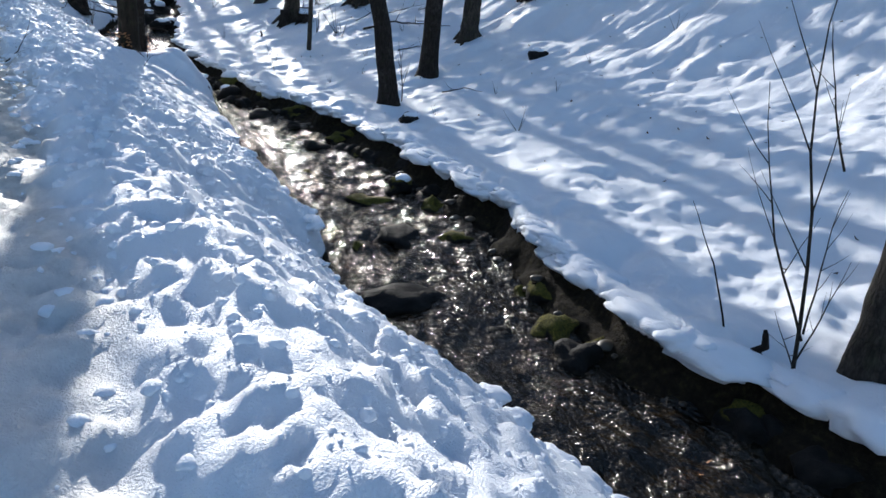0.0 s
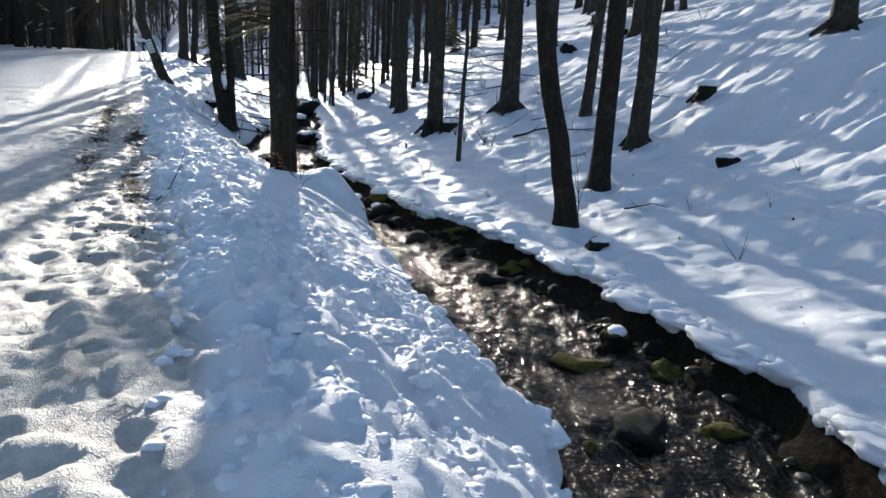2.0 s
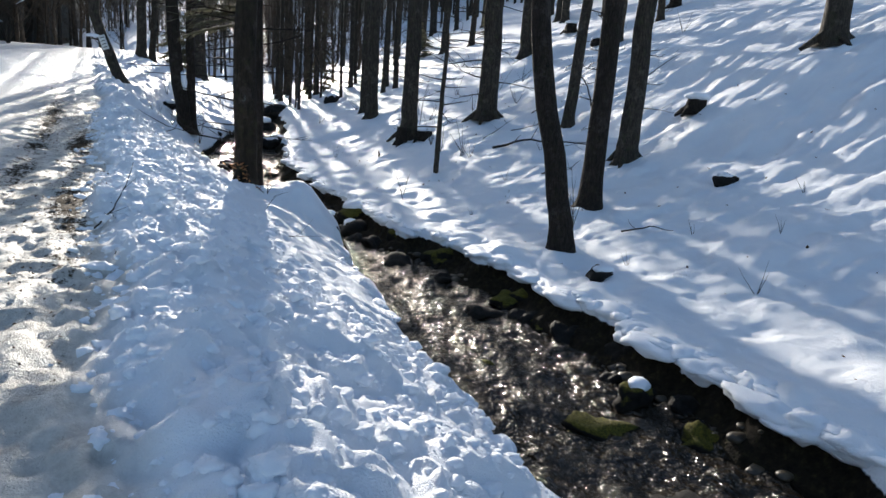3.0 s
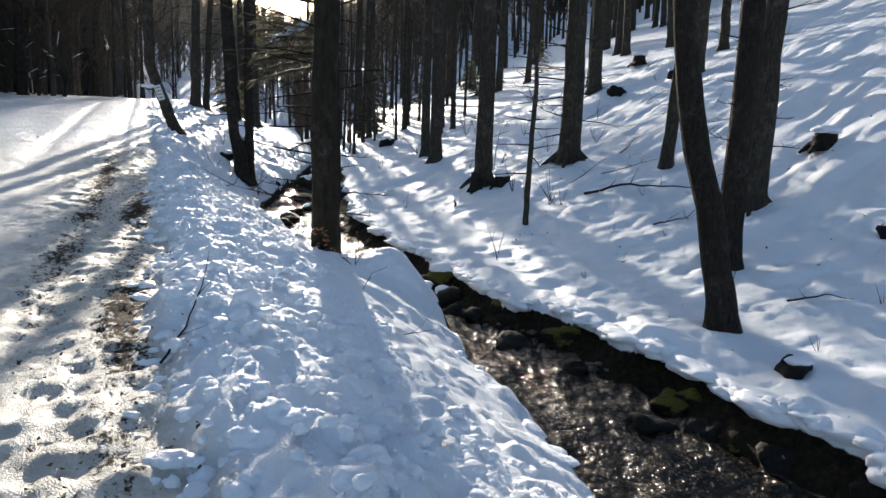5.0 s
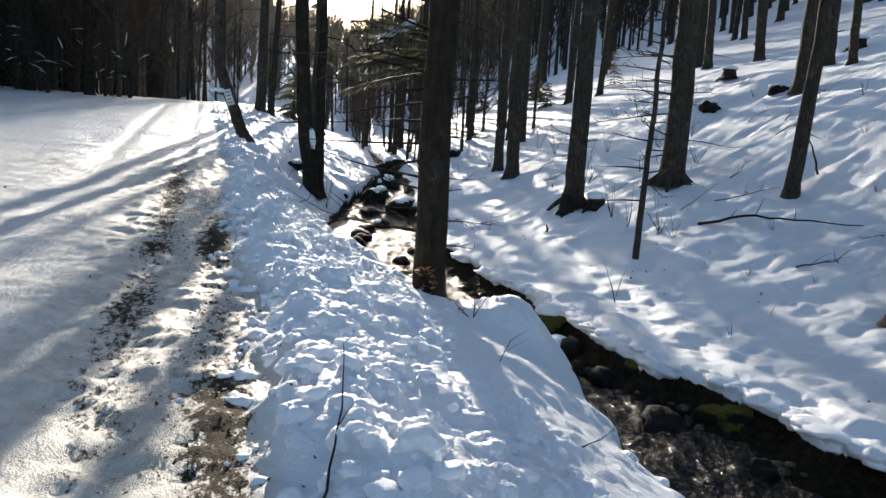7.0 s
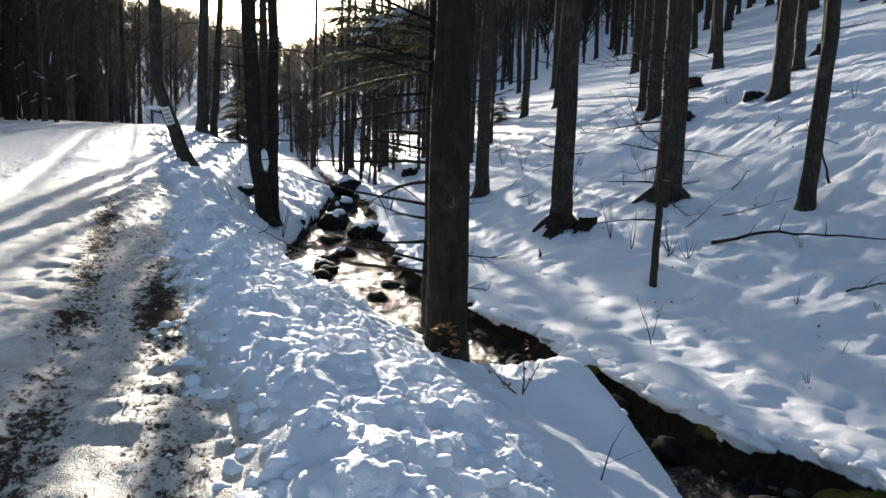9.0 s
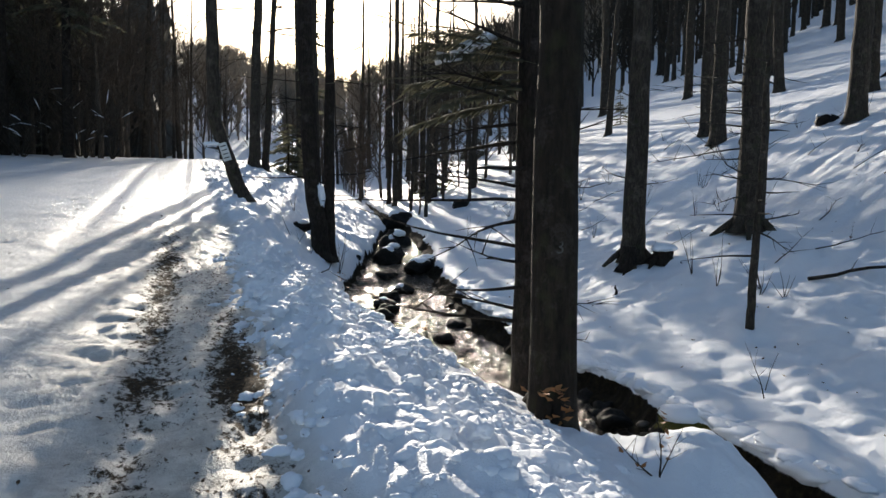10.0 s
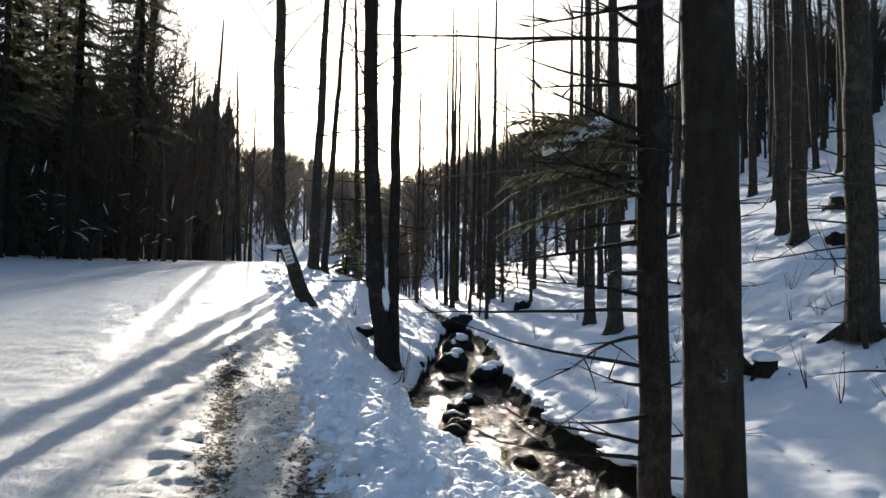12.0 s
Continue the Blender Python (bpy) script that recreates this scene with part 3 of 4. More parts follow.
def twiggy_tree(x, y, height, seed):
    """A broadleaf tree in winter: forked stems that rise steeply and end in fine twigs."""
    r = random.Random(seed)
    root = new("tree")
    root.location = (x, y, height_at(x, y) - 0.12)
    bm = bmesh.new()
    pts = [Vector((0, 0, 0))]
    for k in range(7):
        pts.append(pts[-1] + Vector((r.uniform(-0.14, 0.14), r.uniform(-0.14, 0.14), height * 0.75 / 7)))
    tube(bm, pts, [height * 0.011 * (1 - 0.11 * k) for k in range(8)], 8, r, 0.05)
    part("trunk", bm, BARK_PALE, root)
    bm = bmesh.new()
    for k in range(26):
        f = 0.12 + 0.88 * k / 25
        at = pts[0].lerp(pts[-1], f) if f > 0.99 else pts[int(f * 7)].lerp(pts[int(f * 7) + 1], f * 7 % 1)
        a = r.uniform(0, 6.28)
        limb(bm, at, Vector((math.cos(a), math.sin(a), r.uniform(0.7, 1.9))), height * r.uniform(0.22, 0.36), height * 0.0036, r, 4, -0.03, 3, 0.2, 7)
    part("crown", bm, BARK_PALE, root)
    return tagged(root, "bare broadleaf tree with a dense crown of fine twigs", "tree", "twiggy trees up the valley")


twiggy = twiggy_tree(-3.4, 59.5, 12.0, 91)
twiggy_two = twiggy_tree(-6.8, 61.0, 13.0, 92)


def free_spot(x, y, gap):
    if lip_left(y) - 0.6 < x < lip_right(y) + 0.6 or any((x - a) ** 2 + (y - b) ** 2 < gap * gap for a, b in taken):
        return False
    taken.append((x, y))
    return True


def planted(source, x, y, scale, keep=0.14):
    """Plants a copy; in the sunny gap up the valley only few stand."""
    lane = x - 0.19 * (y - 12)
    if -7 < lane < 23 and y < 95 and rng.random() > keep * (0.45 if lane > 6 else 0.2):
        return
    if -14 < lane <= -7 and rng.random() > 0.3:
        return
    if free_spot(x, y, 1.5):
        m = pose(x, y, height_at(x, y) - 0.12, rng.uniform(-2, 2), rng.uniform(-2, 2), rng.uniform(0, 360))
        copy_thing(source, m @ Matrix.Diagonal((scale, scale, scale * rng.uniform(0.9, 1.1), 1)))


for x, y, k, sc in ((29.0, 46.0, 1, 1.2), (23.4, 30.3, 1, 0.8), (38.8, 56.0, 1, 1.0), (30.5, 49.0, 3, 1.1), (39.9, 55.2, 0, 1.0), (30.0, 72.0, 2, 1.0), (37.6, 72.5, 2, 1.3),
                    (25.0, 66.0, 0, 1.0), (33.6, 55.0, 0, 1.0), (20.8, 37.2, 3, 1.0), (21.8, 85.0, 2, 0.75), (15.6, 44.0, 1, 0.6)):
    planted(kinds[k], x, y, sc, 9.0)
for _ in range(125):   # the slope to the east
    y = rng.uniform(38, 125)
    planted(rng.choice(kinds), lip_right(y) + rng.uniform(3, 75), y, rng.uniform(0.7, 1.15))
for k in range(6):
    y = 54 + 3.1 * k
    planted(kinds[1], 6 + (k * 3.7) % 10 + 0.19 * (y - 12), y, 0.62 + 0.02 * (k % 4), 99.0)
for _ in range(4):    # slim trees on the valley floor
    y = rng.uniform(45, 80)
    planted(kinds[1], rng.uniform(8, 18) + 0.19 * (y - 12), y, rng.uniform(0.45, 0.6), 3.0)
for x, y in ((6.0, 48.5), (5.3, 52.5), (6.6, 57.0), (15.4, 59.0), (17.4, 64.5)):
    planted(kinds[4], x, y, 0.9, 9.0)
for _ in range(46):    # higher on the slope, near the walker
    y = rng.uniform(8, 40)
    planted(rng.choice(kinds), lip_right(y) + rng.uniform(18, 60), y, rng.uniform(0.8, 1.1))
for _ in range(34):    # the skyline of the slope
    a, d = radians(rng.uniform(35, 47)), rng.uniform(38, 95)
    planted(rng.choice(kinds), d * math.sin(a), 13 + d * math.cos(a), rng.uniform(0.8, 1.1))
for _ in range(60):    # the head of the valley
    y = rng.uniform(88, 140)
    planted(rng.choice(kinds), rng.uniform(-12, 40) + lip_left(y) * 0.5, y, rng.uniform(0.5, 0.72))
for _ in range(64):    # the dark wood to the west
    y = rng.uniform(56, 96)
    x = rng.uniform(-40, 0.5)
    planted(rng.choice(firs if x < -5.5 else kinds + [twiggy, twiggy_two, twiggy]), x, y, rng.uniform(0.75, 1.1), 3.0)
for _ in range(70):
    y = rng.uniform(58, 90)
    x = rng.uniform(-34, 1)
    planted(rng.choice(kinds + (young[1:] * 4 if x < -10 else [twiggy, twiggy_two] * 2)), x, y, rng.uniform(0.6, 1.0) if x > -6 else rng.uniform(0.9, 1.6), 3.0)
for _ in range(34):
    y = rng.uniform(20, 60)
    planted(rng.choice(firs), -rng.uniform(15, 34), y, rng.uniform(0.8, 1.1))
for _ in range(9):
    y = rng.uniform(52, 85)
    planted(rng.choice(young), lip_right(y) + rng.uniform(5, 18), y, rng.uniform(0.4, 0.9), 9.0)
for x, y in ((11.3, 46.3), (14.4, 48.2), (11.9, 51.0), (14.0, 54.0)):
    planted(kinds[1], x, y, 0.46, 9.0)
trng = random.Random(23)
for x, y, sc in ((-5.2, 58.0, 0.9), (-1.6, 61.5, 0.85), (-8.6, 60.0, 1.0), (-4.3, 66.0, 1.15), (-0.2, 66.5, 0.9), (-10.5, 59.0, 0.8), (-2.5, 70.0, 1.1), (1.2, 72.0, 0.8), (-7.2, 68.0, 1.1),
                 (14.2, 52.0, 0.62), (11.6, 48.4, 0.45),
                 (15.8, 57.0, 0.5), (17.6, 58.5, 0.45), (14.6, 60.5, 0.5), (17.0, 62.0, 0.55), (19.2, 60.0, 0.45), (9.3, 66.0, 0.5), (8.0, 72.0, 0.55), (6.0, 78.0, 0.6), (10.8, 76.0, 0.6), (3.2, 80.0, 0.7)):
    m = pose(x, y, height_at(x, y) - 0.12, 0, 0, trng.uniform(0, 360))
    copy_thing(trng.choice((twiggy, twiggy_two)), m @ Matrix.Diagonal((sc, sc, sc, 1)))
for k in range(16):    # brush that closes in over the upper brook
    y = 74 + 3.2 * k
    x = float(lip_left(y)) - 0.4 if k % 2 else float(lip_right(y)) + 0.4
    sc = trng.uniform(0.45, 0.75)
    copy_thing(trng.choice((twiggy, twiggy_two)), pose(x, y, height_at(x, y) - 0.12, 0, 0, trng.uniform(0, 360)) @ Matrix.Diagonal((sc, sc, sc, 1)))
high_crown = bare_tree("tall slim bare tree with a high twiggy crown", 12.9, 58.0, 0.34, 19, (0.01, 0), (), 95, BARK, 0.5, 30, group=WOOD, twigs=3)
for x, y, sc in ((13.3, 61.0, 1.0), (14.8, 63.5, 1.04), (16.8, 66.0, 1.08)):
    copy_thing(high_crown, pose(x, y, height_at(x, y) - 0.12, 0, 0, trng.uniform(0, 360)) @ Matrix.Diagonal((sc, sc, sc, 1)))
for x, y, sc in ((11.4, 61.7, 0.85), (14.8, 69.1, 1.0), (14.0, 57.9, 0.8), (18.8, 64.7, 0.95), (23.0, 70.6, 1.1), (19.8, 59.0, 0.85), (19.7, 54.6, 0.75)):
    copy_thing(trng.choice((twiggy, twiggy_two)), pose(x, y, height_at(x, y) - 0.12, 0, 0, trng.uniform(0, 360)) @ Matrix.Diagonal((sc, sc, sc, 1)))
slope_tree = bare_tree("tall slim bare tree with short level branches", 15.1, 56.4, 0.4, 22, (0.01, 0), (), 96, BARK, 0.3, 46, group=WOOD, twigs=2)
for x, y, sc in ((14.1, 73.4, 1.0), (15.1, 65.9, 1.05), (15.6, 60.5, 0.95), (16.8, 53.7, 0.85), (17.6, 48.9, 0.9), (16.7, 44.9, 0.8)):
    copy_thing(slope_tree, pose(x, y, height_at(x, y) - 0.12, 0, 0, trng.uniform(0, 360)) @ Matrix.Diagonal((sc, sc, sc, 1)))
spruce("slim spruce on the valley floor", 6.9, 55.0, 0.32, 17, 0.25, 1.3, 20, 58, DARKWOOD)


def bare_far_woods(name, label, count, x0, x1, y0, y1, low, high, seed, material):
    """Distant leafless trees as sprays of thin branches, joined."""
    r = np.random.RandomState(seed)
    xs, ys = r.uniform(x0, x1, count), y0 + (y1 - y0) * r.uniform(0, 1, count) ** 1.3
    zs, hs = ground_height(xs, ys)[0] - 0.3, r.uniform(low, high, count)
    verts, faces = [], []
    for x, y, z, h in zip(xs, ys, zs, hs):
        for k in range(30):
            f = 0.0 if k == 0 else r.uniform(0.12, 0.75)
            a, rise = r.uniform(0, 6.28), h * (0.95 if k == 0 else r.uniform(0.16, 0.34))
            out = 0.0 if k == 0 else rise * r.uniform(0.3, 0.9)
            w = h * (0.012 if k == 0 else 0.008)
            i = len(verts)
            verts += [(x - w, y, z + h * f), (x + w, y, z + h * f), (x + w * 0.3, y + w, z + h * f), (x + out * math.cos(a), y + out * math.sin(a), z + h * f + rise)]
            faces += [(i, i + 1, i + 3), (i + 1, i + 2, i + 3), (i + 2, i, i + 3)]
    me = bpy.data.meshes.new(name)
    me.from_pydata(verts, [], faces)
    me.materials.append(material)
    return tagged(new(name, me), label, "woods", kind="stuff")


def far_woods(name, label, count, x0, x1, y0, y1, low, high, seed, material):
    """Distant trees as slim uneven crowns, joined."""
    r = np.random.RandomState(seed)
    xs, ys = r.uniform(x0, x1, count), y0 + (y1 - y0) * r.uniform(0, 1, count) ** 1.3
    zs, hs = ground_height(xs, ys)[0] - 0.3, r.uniform(low, high, count)
    verts, faces = [], []
    for x, y, z, h in zip(xs, ys, zs, hs):
        w = h * r.uniform(0.09, 0.17)
        a0 = r.uniform(0, 6.28)
        for lev in (0.0, 0.3, 0.62):
            i = len(verts)
            top = z + h * min(1.0, lev + 0.52)
            for k in range(5):
                a = a0 + lev * 3 + k * 1.2566
                rr = w * (1.05 - lev) * r.uniform(0.6, 1.25)
                verts.append((x + rr * math.cos(a), y + rr * math.sin(a), z + h * (lev + 0.1) * r.uniform(0.85, 1.1)))
            verts.append((x, y, top))
            faces += [(i + k, i + (k + 1) % 5, i + 5) for k in range(5)]
    me = bpy.data.meshes.new(name)
    me.from_pydata(verts, [], faces)
    me.materials.append(material)
    return tagged(new(name, me), label, "woods", kind="stuff")


# Distant tints, lightened and translucent: the haze is put into the colour.
HAZED_WOOD = thin_foliage("hazed_wood", (0.2, 0.18, 0.15), (0.4, 0.35, 0.29), 0.15, 0.55)
FAR_FIR = thin_foliage("far_fir", (0.07, 0.068, 0.056), (0.17, 0.155, 0.125), 0.1, 0.4)
bare_far_woods("distant_woods", "leafless woods on the far hillside, paled to grey-brown for haze", 3400, -150, 260, 128, 400, 9, 17, 3, HAZED_WOOD)
far_woods("distant_fir_woods", "dark fir woods behind the snowy field", 900, -120, -3, 88, 200, 12, 24, 4, FAR_FIR)

bare_far_woods("slope_woods", "leafless woods high on the snowy slope", 420, 48, 170, 55, 170, 13, 20, 8, BARK)


# ---- stones in the brook ----
def stone_material(name, mossy):
    a = Mat(name)
    c = a.ramp(a.noise(9, 6, 0.7), (0.3, (0.003, 0.003, 0.0025)), (0.7, (0.016, 0.014, 0.012)))
    if mossy:
        up = a.t.nodes.new("ShaderNodeSeparateXYZ")
        a.link(a.t.nodes.new("ShaderNodeNewGeometry").outputs["Normal"], up.inputs[0])
        f = a.math("ADD", up.outputs["Z"], a.math("MULTIPLY", a.math("SUBTRACT", a.noise(7, 5), 0.5), 1.4))
        moss = a.ramp(a.noise(60, 3), (0.3, (0.025, 0.025, 0.005)), (0.7, (0.14, 0.12, 0.018)))
        c = a.mix(a.ramp(f, (0.45, (0, 0, 0)), (0.7, (1, 1, 1))), c, moss)
    a.set(Base_Color=c, Roughness=0.95 if mossy else 0.75, Specular_IOR_Level=0.2)
    a.bump(a.noise(30, 5, 0.7), 0.8, 0.02)
    return a.m


WET_STONE, MOSSY_STONE = stone_material("wet_stone", False), stone_material("mossy_stone", True)


def lump(seed, size, detail=3, rough=0.55):
    """A rounded uneven body as a bmesh, its foot flattened."""
    bm = bmesh.new()
    bmesh.ops.create_icosphere(bm, subdivisions=detail, radius=1)
    off = Vector((seed * 3.7, seed * 1.3, 0))
    for v in bm.verts:
        k = 1 + rough * noise.noise(v.co * 1.2 + off) + 0.4 * rough * noise.noise(v.co * 3.1 + off)
        v.co = Vector((v.co.x * size[0] * k, v.co.y * size[1] * k, max(v.co.z, -0.6) * size[2] * k))
    return bm


def stone(label, x, y, z, size, seed, mossy=False, cap=0.0, group=""):
    root = new("stone")
    root.location = (x, y, z)
    root.rotation_euler = (0, 0, seed * 1.7)
    part("rock", lump(seed, size), MOSSY_STONE if mossy else WET_STONE, root)
    if cap:
        bm = lump(seed + 5, (size[0] * cap, size[1] * cap, size[2] * 0.45), 2, 0.2)
        bmesh.ops.translate(bm, verts=bm.verts, vec=(size[0] * 0.15, -size[1] * 0.1, size[2] * 0.78))
        part("snow_cap", bm, SNOW, root, "cap of white snow")
    return tagged(root, label, "stone", group)


for x, y, dz, size, sd, mossy, cap, label in (
    (5.85, 14.75, 0.05, (0.36, 0.27, 0.2), 1, True, 0.0, "boulder with yellow-green moss in the brook"),
    (6.15, 14.5, 0.02, (0.22, 0.16, 0.14), 2, True, 0.75, "mossy stone with a snow cap in the brook"),
    (5.15, 15.0, -0.02, (0.3, 0.24, 0.16), 3, False, 0, "black wet boulder in the brook"),
    (5.3, 9.3, 0.06, (0.2, 0.16, 0.15), 4, True, 0.7, "mossy stone capped with snow in the brook"),
    (4.65, 9.0, -0.04, (0.32, 0.2, 0.12), 5, True, 0, "low mossy stone in the brook"),
    (5.75, 12.5, 0.03, (0.26, 0.2, 0.12), 6, True, 0, "flat mossy stone at the bank"),
    (5.15, 12.2, -0.02, (0.25, 0.17, 0.12), 7, False, 0, "dark wet stone in the brook"),
    (4.35, 7.6, -0.03, (0.36, 0.22, 0.13), 8, False, 0, "dark wet stone in the brook"),
    (5.0, 7.3, -0.03, (0.22, 0.18, 0.11), 9, True, 0, "low mossy stone in the brook"),
    (4.9, 5.6, 0.0, (0.24, 0.16, 0.13), 10, True, 0, "flat mossy stone at the bank"),
    (3.6, 6.0, -0.03, (0.4, 0.25, 0.12), 11, False, 0, "dark wet stone in the brook"),
    (5.55, 18.6, 0.1, (0.4, 0.3, 0.3), 12, True, 0.8, "mossy bank boulder under a snow cap"),
    (5.2, 17.5, 0.02, (0.3, 0.35, 0.22), 13, False, 0.5, "dark boulder under the bank with some snow"),
    (5.65, 16.2, 0.06, (0.3, 0.25, 0.22), 14, True, 0.7, "mossy bank boulder under a snow cap"),
    (4.45, 27.6, 0.03, (0.24, 0.2, 0.14), 15, False, 0, "dark wet stone in the brook"),
    (4.9, 29.3, 0.03, (0.3, 0.2, 0.15), 16, False, 0, "dark wet stone in the brook"),
    (5.5, 30.2, 0.05, (0.34, 0.22, 0.16), 17, False, 0.5, "dark wet stone with a little snow in the brook"),
    (4.75, 33.6, 0.1, (0.6, 0.5, 0.42), 18, False, 0.7, "large dark rock beside the small cascade"),
    (6.7, 32.8, 0.05, (0.5, 0.4, 0.3), 19, False, 0.75, "dark rock with snow beside the small cascade"),
    (7.3, 33.4, 0.05, (0.5, 0.35, 0.28), 20, False, 0.75, "dark rock with snow beside the small cascade"),
    (5.7, 32.6, -0.12, (0.45, 0.3, 0.22), 21, False, 0, "wet rock lip of the small cascade"),
    (7.9, 39.5, 0.1, (0.5, 0.4, 0.4), 22, False, 0.6, "dark snow-dusted rock in the brook"),
    (6.9, 36.4, 0.05, (0.5, 0.4, 0.3), 23, False, 0.6, "dark snow-dusted rock in the brook"),
    (9.6, 45.5, 0.3, (0.8, 0.6, 0.6), 24, False, 0.4, "dark rock in the upper brook"),
    (6.35, 10.9, 0.22, (0.28, 0.25, 0.2), 25, True, 0.75, "dark mossy rock in the bank under snow"),
    (6.9, 12.0, 0.45, (0.2, 0.18, 0.14), 26, False, 0.8, "dark rock peeping out of the bank snow"),
    (4.7, 24.5, 0.0, (0.25, 0.18, 0.13), 27, False, 0, "dark wet stone in the brook"),
    (5.3, 25.6, 0.0, (0.25, 0.2, 0.14), 28, False, 0, "dark wet stone in the brook"),
    (4.86, 3.15, 0.03, (0.2, 0.17, 0.13), 51, True, 0, "mossy boulder in the dark undercut bank"),
    (4.5, 4.9, 0.0, (0.26, 0.16, 0.12), 52, True, 0, "low mossy stone in the brook"),
    # black lump added for the shaded gap beneath the bank snow
    (6.0, 10.1, 0.12, (0.32, 0.24, 0.22), 53, False, 0.8, "black lump with a snow cap, standing in for a dark gap under the bank snow"),
    (6.0, 19.4, 0.12, (0.36, 0.28, 0.24), 54, True, 0.7, "mossy bank boulder under a snow cap"),
    (6.2, 34.6, 0.12, (0.45, 0.36, 0.34), 55, False, 0.5, "dark rock above the small cascade"),
    (7.1, 37.6, 0.15, (0.4, 0.34, 0.36), 56, False, 0.3, "dark rock in the upper brook"),
    (4.05, 26.8, 0.02, (0.28, 0.22, 0.16), 57, False, 0, "dark wet stone in the brook"),
    (4.5, 28.3, 0.03, (0.3, 0.22, 0.16), 58, False, 0.5, "dark wet stone with a little snow in the brook"),
):
    stone(label, x, y, float(water_z(y)) + dz, size, sd, mossy, cap)
for x, y, size, sd, label in ((11.8, 14.6, (0.22, 0.18, 0.16), 31, "small dark stone in the snow"), (13.5, 47.0, (0.5, 0.4, 0.4), 32, "dark stone on the snowy slope"), (3.05, 32.0, (0.3, 0.28, 0.2), 33, "dark rock in the snowy bank"),
                              (18.7, 32.2, (0.4, 0.3, 0.3), 34, "dark stone on the snowy slope"), (20.5, 30.8, (0.35, 0.3, 0.25), 35, "dark stone on the snowy slope")):
    stone(label, x, y, height_at(x, y) + 0.05, size, sd, False, 0.7)
srng = random.Random(12)
pebbles = [stone("small dark stone lying in the shallow brook", 4.4, 10.6, float(water_z(10.6)) - 0.05, (0.13, 0.1, 0.08), 41, True, group="stones in the brook"),
           stone("small dark stone lying in the shallow brook", 4.1, 5.1, float(water_z(5.1)) - 0.05, (0.14, 0.1, 0.08), 42, False, group="stones in the brook")]
for k in range(60):
    y = srng.uniform(2.0, 30) if k < 42 else srng.uniform(30, 48)
    L, R = float(lip_left(y)), float(lip_right(y))
    x = L + (R - L) * (srng.uniform(0.1, 0.95) if k % 3 else srng.uniform(0.8, 1.0))
    sc = srng.uniform(0.45, 1.1)
    copy_thing(srng.choice(pebbles), pose(x, y, float(water_z(y)) - 0.06 + srng.uniform(-0.03, 0.02), 0, 0, srng.uniform(0, 360)) @ Matrix.Diagonal((sc, sc, sc * srng.uniform(0.7, 1.1), 1)))

edge = [stone("dark wet stone in the undercut bank", 5.6, 6.6, float(water_z(6.6)) + 0.04, (0.17, 0.2, 0.15), 43, False, group="stones along the undercut bank"),
        stone("dark mossy stone in the undercut bank", 5.75, 8.0, float(water_z(8.0)) + 0.05, (0.2, 0.16, 0.16), 44, True, group="stones along the undercut bank")]
for k in range(34):
    y = 1.8 + 19 * srng.random()
    x = float(lip_right(y)) - 0.15 * float(fbm(np.array(1.6), np.array(y), 1.1, 2, 5)) - srng.uniform(0.1, 0.5)
    sc = srng.uniform(0.5, 1.15)
    copy_thing(edge[0 if k % 4 else 1], pose(x, y, float(water_z(y)) + srng.uniform(-0.08, 0.05), srng.uniform(-20, 20), srng.uniform(-20, 20), srng.uniform(0, 360)) @ Matrix.Diagonal((sc, sc, sc, 1)))


# ---- stumps, fallen wood, twigs ----
def stump(label, x, y, dia, tall, seed, cap=True):
    rng2 = random.Random(seed)
    root = new("tree_stump")
    root.location = (x, y, height_at(x, y) - 0.08)
    bm = bmesh.new()
    tube(bm, [Vector((0, 0, 0)), Vector((0.01, 0, 0.1)), Vector((0.02, 0.01, tall * 0.6)), Vector((0.03, 0.01, tall))], [dia * 0.72, dia * 0.58, dia * 0.5, dia * 0.46], 16, rng2, 0.12)
    part("stump", bm, BARK_DARK, root)
    for k in range(4):
        a = k * 1.6 + rng2.uniform(0, 1)
        bm = bmesh.new()
        tube(bm, [Vector((math.cos(a), math.sin(a), 0)) * dia * q + Vector((0, 0, h)) for q, h in ((0.3, 0.22), (0.6, 0.12), (1.0, -0.04))], [dia * 0.16, dia * 0.14, dia * 0.06], 7, rng2, 0.1)
        part("root", bm, BARK_DARK, root)
    if cap:
        bm = lump(seed, (dia * 0.62, dia * 0.6, 0.12), 3, 0.2)
        bmesh.ops.translate(bm, verts=bm.verts, vec=(0.03, 0, tall + 0.04))
        part("snow_cap", bm, SNOW, root, "thick cap of snow")
    return tagged(root, label, "tree stump")


stump("dark rotten stump under a thick snow cap", 10.0, 25.15, 0.46, 0.36, 3)
stump("broken dark stump at a tree foot", 9.35, 25.5, 0.34, 0.6, 4, False)
stump("weathered dark stump on the snowy slope", 14.2, 18.1, 0.5, 0.42, 5)
stump("low dark stump on the snowy slope", 23.3, 37.0, 0.6, 0.5, 6)
stump("low dark stump high on the slope", 27.0, 33.5, 0.6, 0.5, 7)


